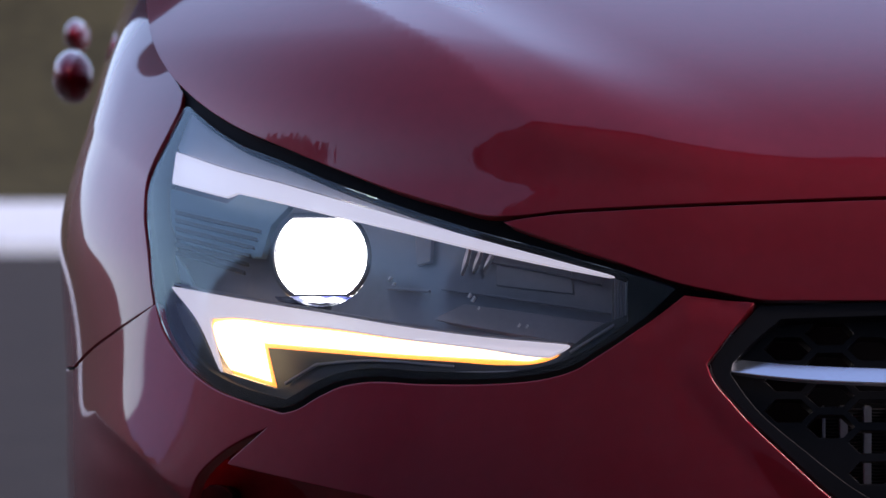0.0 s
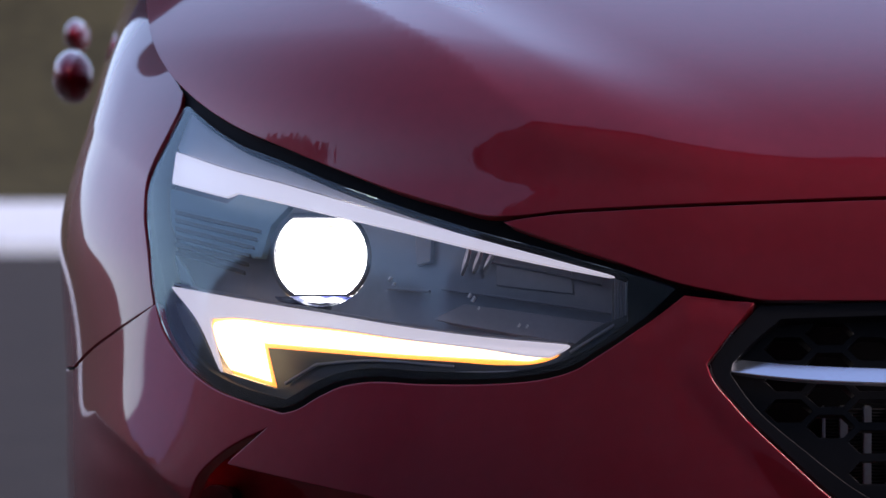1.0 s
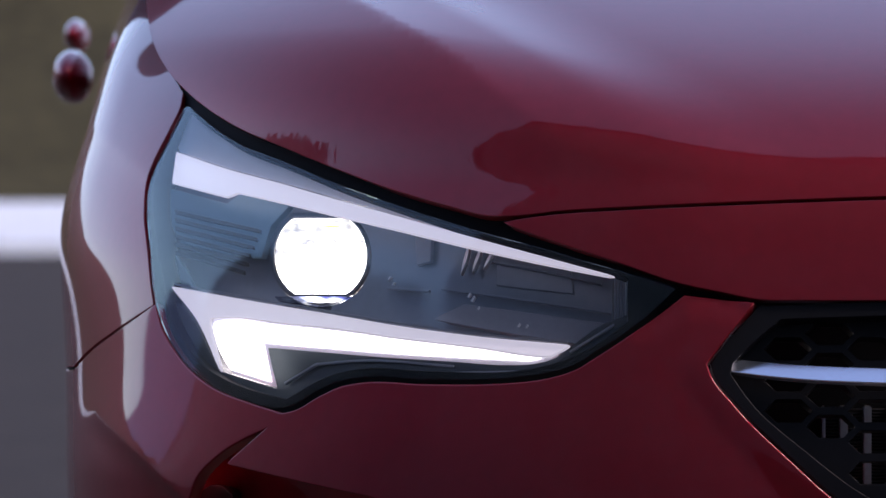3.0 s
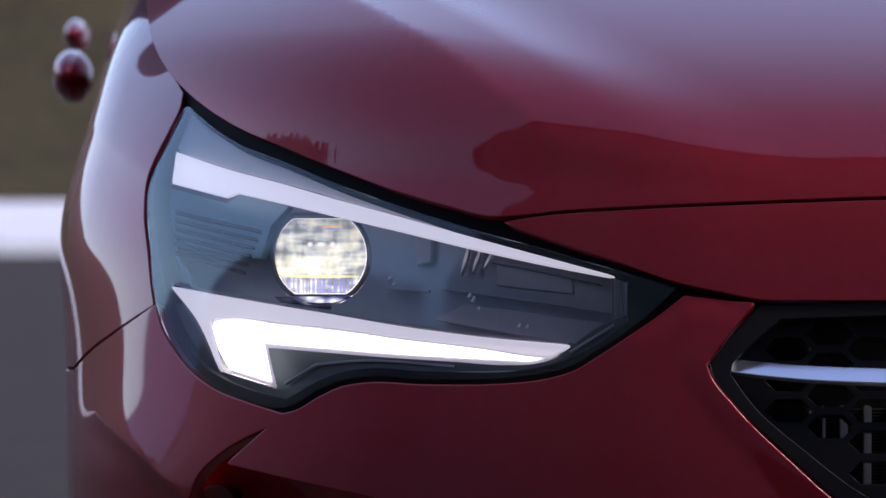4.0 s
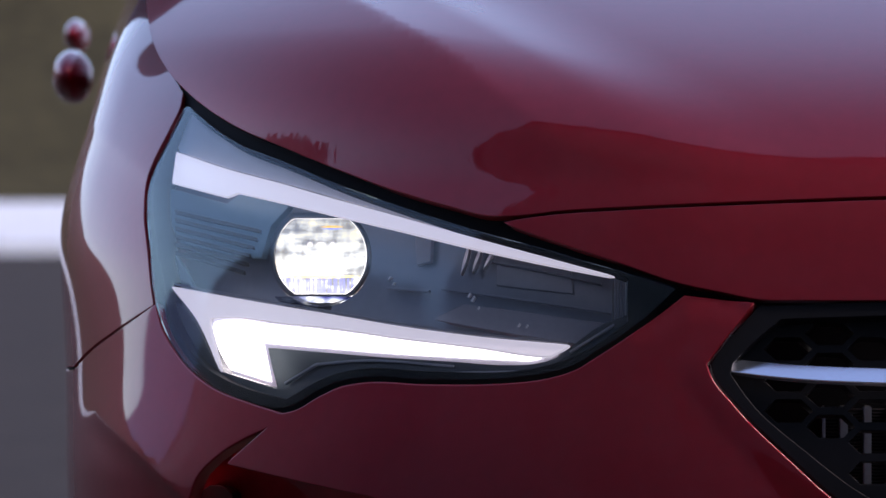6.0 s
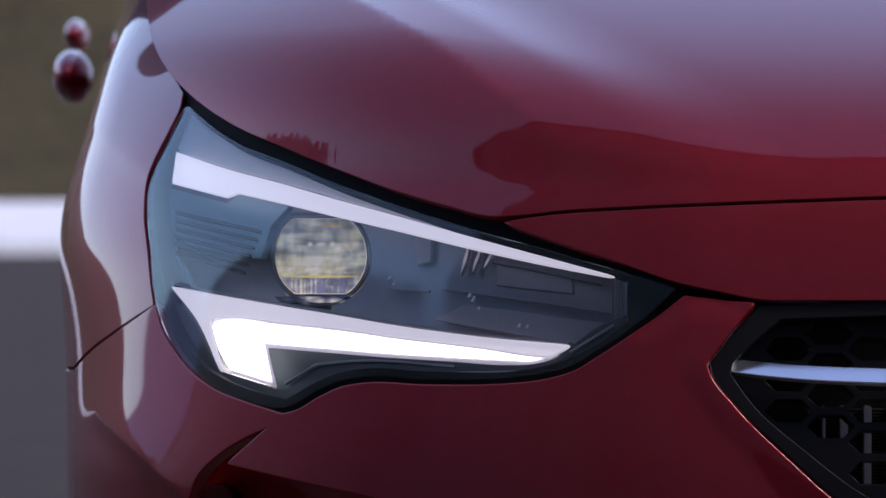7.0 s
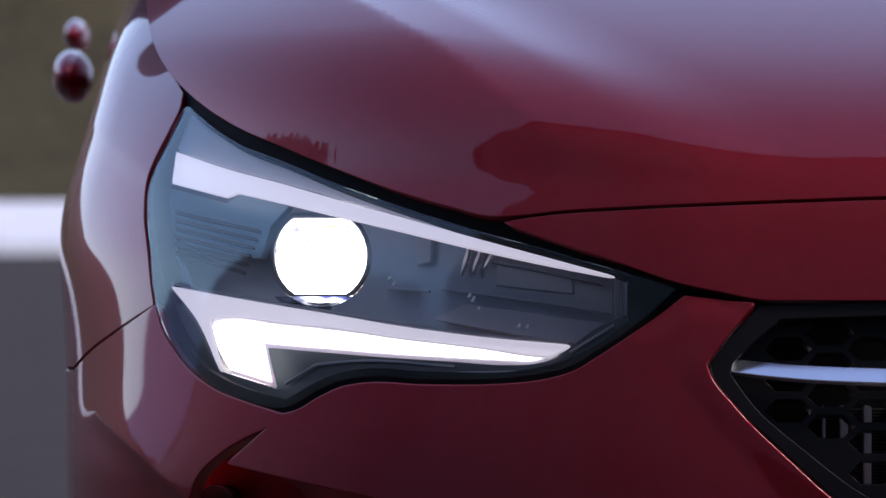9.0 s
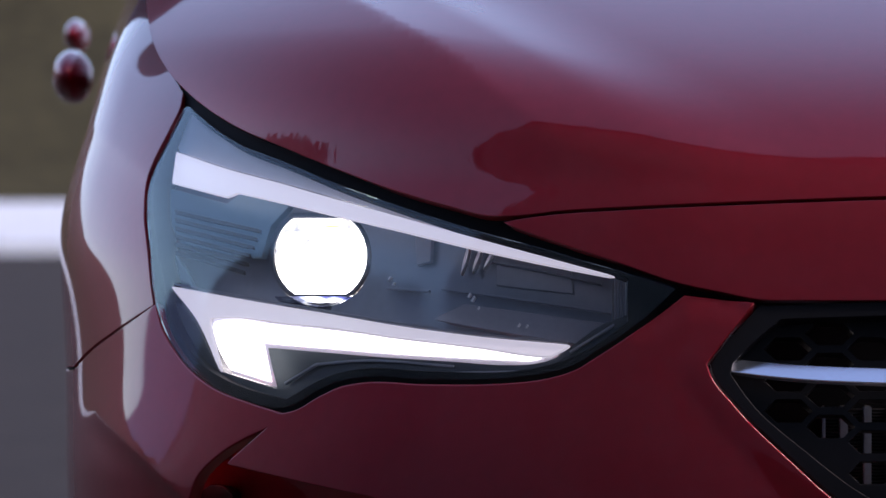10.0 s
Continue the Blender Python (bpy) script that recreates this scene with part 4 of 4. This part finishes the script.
def hexagon(x, z, w, h):
    return [(x - w / 2, z), (x - w / 4, z - h / 2), (x + w / 4, z - h / 2), (x + w / 2, z), (x + w / 4, z + h / 2), (x - w / 4, z + h / 2)]


def grille_unit():
    """Black frame, honeycomb of stretched cells, chrome bar, and the radiator behind."""
    g = panel("grille", OUTLINE["grille"], BLACK, car, "black plastic grille", depth=0.006, grid=0.008, thick=0.03, holes=(OUTLINE["grille_inner"],))
    cells = []
    for i in range(8):
        for j in range(10):
            hx = hexagon(0.246 + 0.034 * i, 0.433 + 0.0250 * j + 0.0125 * (i % 2), 0.0412, 0.0196)
            if all(within(OUTLINE["grille_inner"], *q) and gap_to(OUTLINE["grille_inner"], *q)[0] > 0.001 for q in hx):
                cells.append(hx)
    panel("honeycomb", OUTLINE["grille_inner"], BLACK, g, depth=0.034, grid=0.010, edge=0.0008, thick=0.022, holes=cells)
    panel("chrome_bar", OUTLINE["chrome_bar"], CHROME, g, "polished chrome bar", depth=0.012, thick=0.004, lean=tilted(0.8, 0.8, (0.23, 0.581, 0.51, 0.576)))
    bm = bmesh.new()
    box(bm, 0.22, 0.52, 0.135, 0.15, 0.40, 0.66)
    part("radiator", bm, SEAL_AND_SHADE, g)
    for x, w in ((0.3145, 0.0025), (0.3290, 0.0065), (0.3487, 0.0065), (0.3684, 0.0065), (0.3881, 0.0065), (0.4078, 0.0065), (0.4275, 0.0065), (0.4472, 0.0065)):
        bm = bmesh.new()
        box(bm, x, x + w, 0.118, 0.134, 0.42, 0.545, 0.001)
        part("radiator_strip", bm, RADIATOR, g, "bare aluminium strip")
    bm = bmesh.new()
    for k in range(46):
        box(bm, 0.3145, 0.4537, 0.1240, 0.134, 0.4200 + 0.0027 * k, 0.4209 + 0.0027 * k)
    part("cooling_core", bm, FINS, g, "fine dark cooling fins")
    return g


grille = grille_unit()

def door_handle(x, y, z, size):
    """Bowed grip, seen end on."""
    bm = bmesh.new()
    bmesh.ops.create_uvsphere(bm, u_segments=24, v_segments=16, radius=1)
    bmesh.ops.transform(bm, matrix=Matrix.Translation((x, y, z)) @ Matrix.Diagonal((0.017 * size, 0.11, 0.023 * size, 1)), verts=bm.verts[:])
    part("door_handle", bm, PAINT, car, "body-coloured door handle", True)


def door_side():
    """Flank of the doors behind the fender."""
    vs, fs = [], []
    ny, nz = 30, 30
    for j in range(nz + 1):
        z = 0.34 + 0.62 * j / nz
        for i in range(ny + 1):
            y = 0.95 + 2.6 * i / ny
            x = -0.300 - 0.115 * (min(y, 1.95) - 0.9) - 0.066 * max(y - 1.95, 0) + 0.05 * smooth(0.80, 1.0, z) + 0.02 * smooth(0.62, 0.40, z)
            vs.append((x, y, z))
    for j in range(nz):
        for i in range(ny):
            k = j * (ny + 1) + i
            fs.append((k + 1, k, k + ny + 1, k + ny + 2))
    linked("door", vs, fs, PAINT, car)


door_side()
door_handle(-0.424, 1.70, 0.848, 1.35)
door_handle(-0.494, 2.72, 0.922, 1.0)


def door_mirror():
    """Door mirror housing above the shoulder, flattened so its reflection fits the camera's view."""
    bm = bmesh.new()
    bmesh.ops.create_uvsphere(bm, u_segments=32, v_segments=20, radius=1)
    for v in bm.verts:
        v.co.y = max(v.co.y, -1) if v.co.y < 0.35 else 0.35
    bmesh.ops.transform(bm, matrix=Matrix.Translation((-0.46, 1.34, 1.165)) @ Matrix.Diagonal((0.135, 0.08, 0.038, 1)), verts=bm.verts[:])
    part("door_mirror", bm, BLACK, car, "black door mirror housing", True)
    bm = bmesh.new()
    box(bm, -0.42, -0.30, 1.36, 1.41, 0.95, 1.13, 0.012)
    part("mirror_foot", bm, BLACK, car)


door_mirror()


def wheel():
    bm = bmesh.new()
    r = bmesh.ops.create_cone(bm, cap_ends=True, segments=48, radius1=0.31, radius2=0.31, depth=0.19)
    bmesh.ops.bevel(bm, geom=[e for e in bm.edges if abs(e.verts[0].co.z - e.verts[1].co.z) < 1e-5], offset=0.03, segments=3, affect="EDGES")
    bmesh.ops.transform(bm, matrix=pose(-0.215, 0.86, 0.31, 0, 90, 0), verts=bm.verts[:])
    w = part("wheel", bm, TYRE, car, "black tyre", True)


wheel()


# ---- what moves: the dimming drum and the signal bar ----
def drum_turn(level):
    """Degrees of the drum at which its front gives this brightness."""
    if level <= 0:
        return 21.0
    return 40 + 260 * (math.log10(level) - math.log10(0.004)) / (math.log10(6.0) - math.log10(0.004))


def motions():
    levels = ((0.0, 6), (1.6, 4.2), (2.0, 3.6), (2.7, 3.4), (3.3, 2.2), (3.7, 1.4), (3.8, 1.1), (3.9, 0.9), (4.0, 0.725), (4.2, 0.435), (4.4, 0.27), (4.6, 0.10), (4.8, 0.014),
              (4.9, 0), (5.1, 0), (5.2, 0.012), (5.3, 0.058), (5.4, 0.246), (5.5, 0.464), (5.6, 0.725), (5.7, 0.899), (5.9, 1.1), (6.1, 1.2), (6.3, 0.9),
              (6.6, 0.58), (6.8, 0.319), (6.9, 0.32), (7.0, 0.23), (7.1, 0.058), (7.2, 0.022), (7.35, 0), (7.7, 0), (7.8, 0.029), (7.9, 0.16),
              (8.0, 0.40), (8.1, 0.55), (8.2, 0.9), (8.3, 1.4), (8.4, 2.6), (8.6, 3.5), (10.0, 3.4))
    flips = [(0.0, 0), (2.1, 0), (2.134, 60), (2.167, 120), (2.2, 180), (2.4, 180), (2.434, 240), (2.467, 300), (2.5, 360), (2.6, 360), (2.634, 420), (2.667, 480),
             (2.7, 540), (2.9, 540), (2.934, 600), (2.967, 660), (3.0, 720), (10.0, 720)]
    walk(flap, [(t, pose(*FLAP, 0, 0, -31 * (a % 360 != 0) + a)) for t, a in flips])
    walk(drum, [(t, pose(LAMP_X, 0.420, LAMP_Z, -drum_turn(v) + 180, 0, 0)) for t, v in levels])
    off = (-math.sin(radians(-BAR_TURN)), -math.cos(radians(BAR_TURN)))
    cx, cy, cz = -0.055 - off[0] * BAR_IN, 0.2105 - off[1] * BAR_IN, 0.59
    turns = [(0.0, 0), (0.2, 0), (0.234, 40), (0.267, 80), (0.3, 120), (0.6, 120), (0.634, 80), (0.667, 40), (0.7, 0), (1.0, 0), (1.034, 40), (1.067, 80),
             (1.1, 120), (1.5, 120), (1.534, 160), (1.567, 200), (1.6, 240), (10.0, 240)]
    spin = pose(0, 0, 0, 0, 0, BAR_TURN)
    walk(bar, [(t, Matrix.Translation((cx, cy, cz)) @ spin @ pose(0, 0, 0, a, 0, 0)) for t, a in turns])


motions()
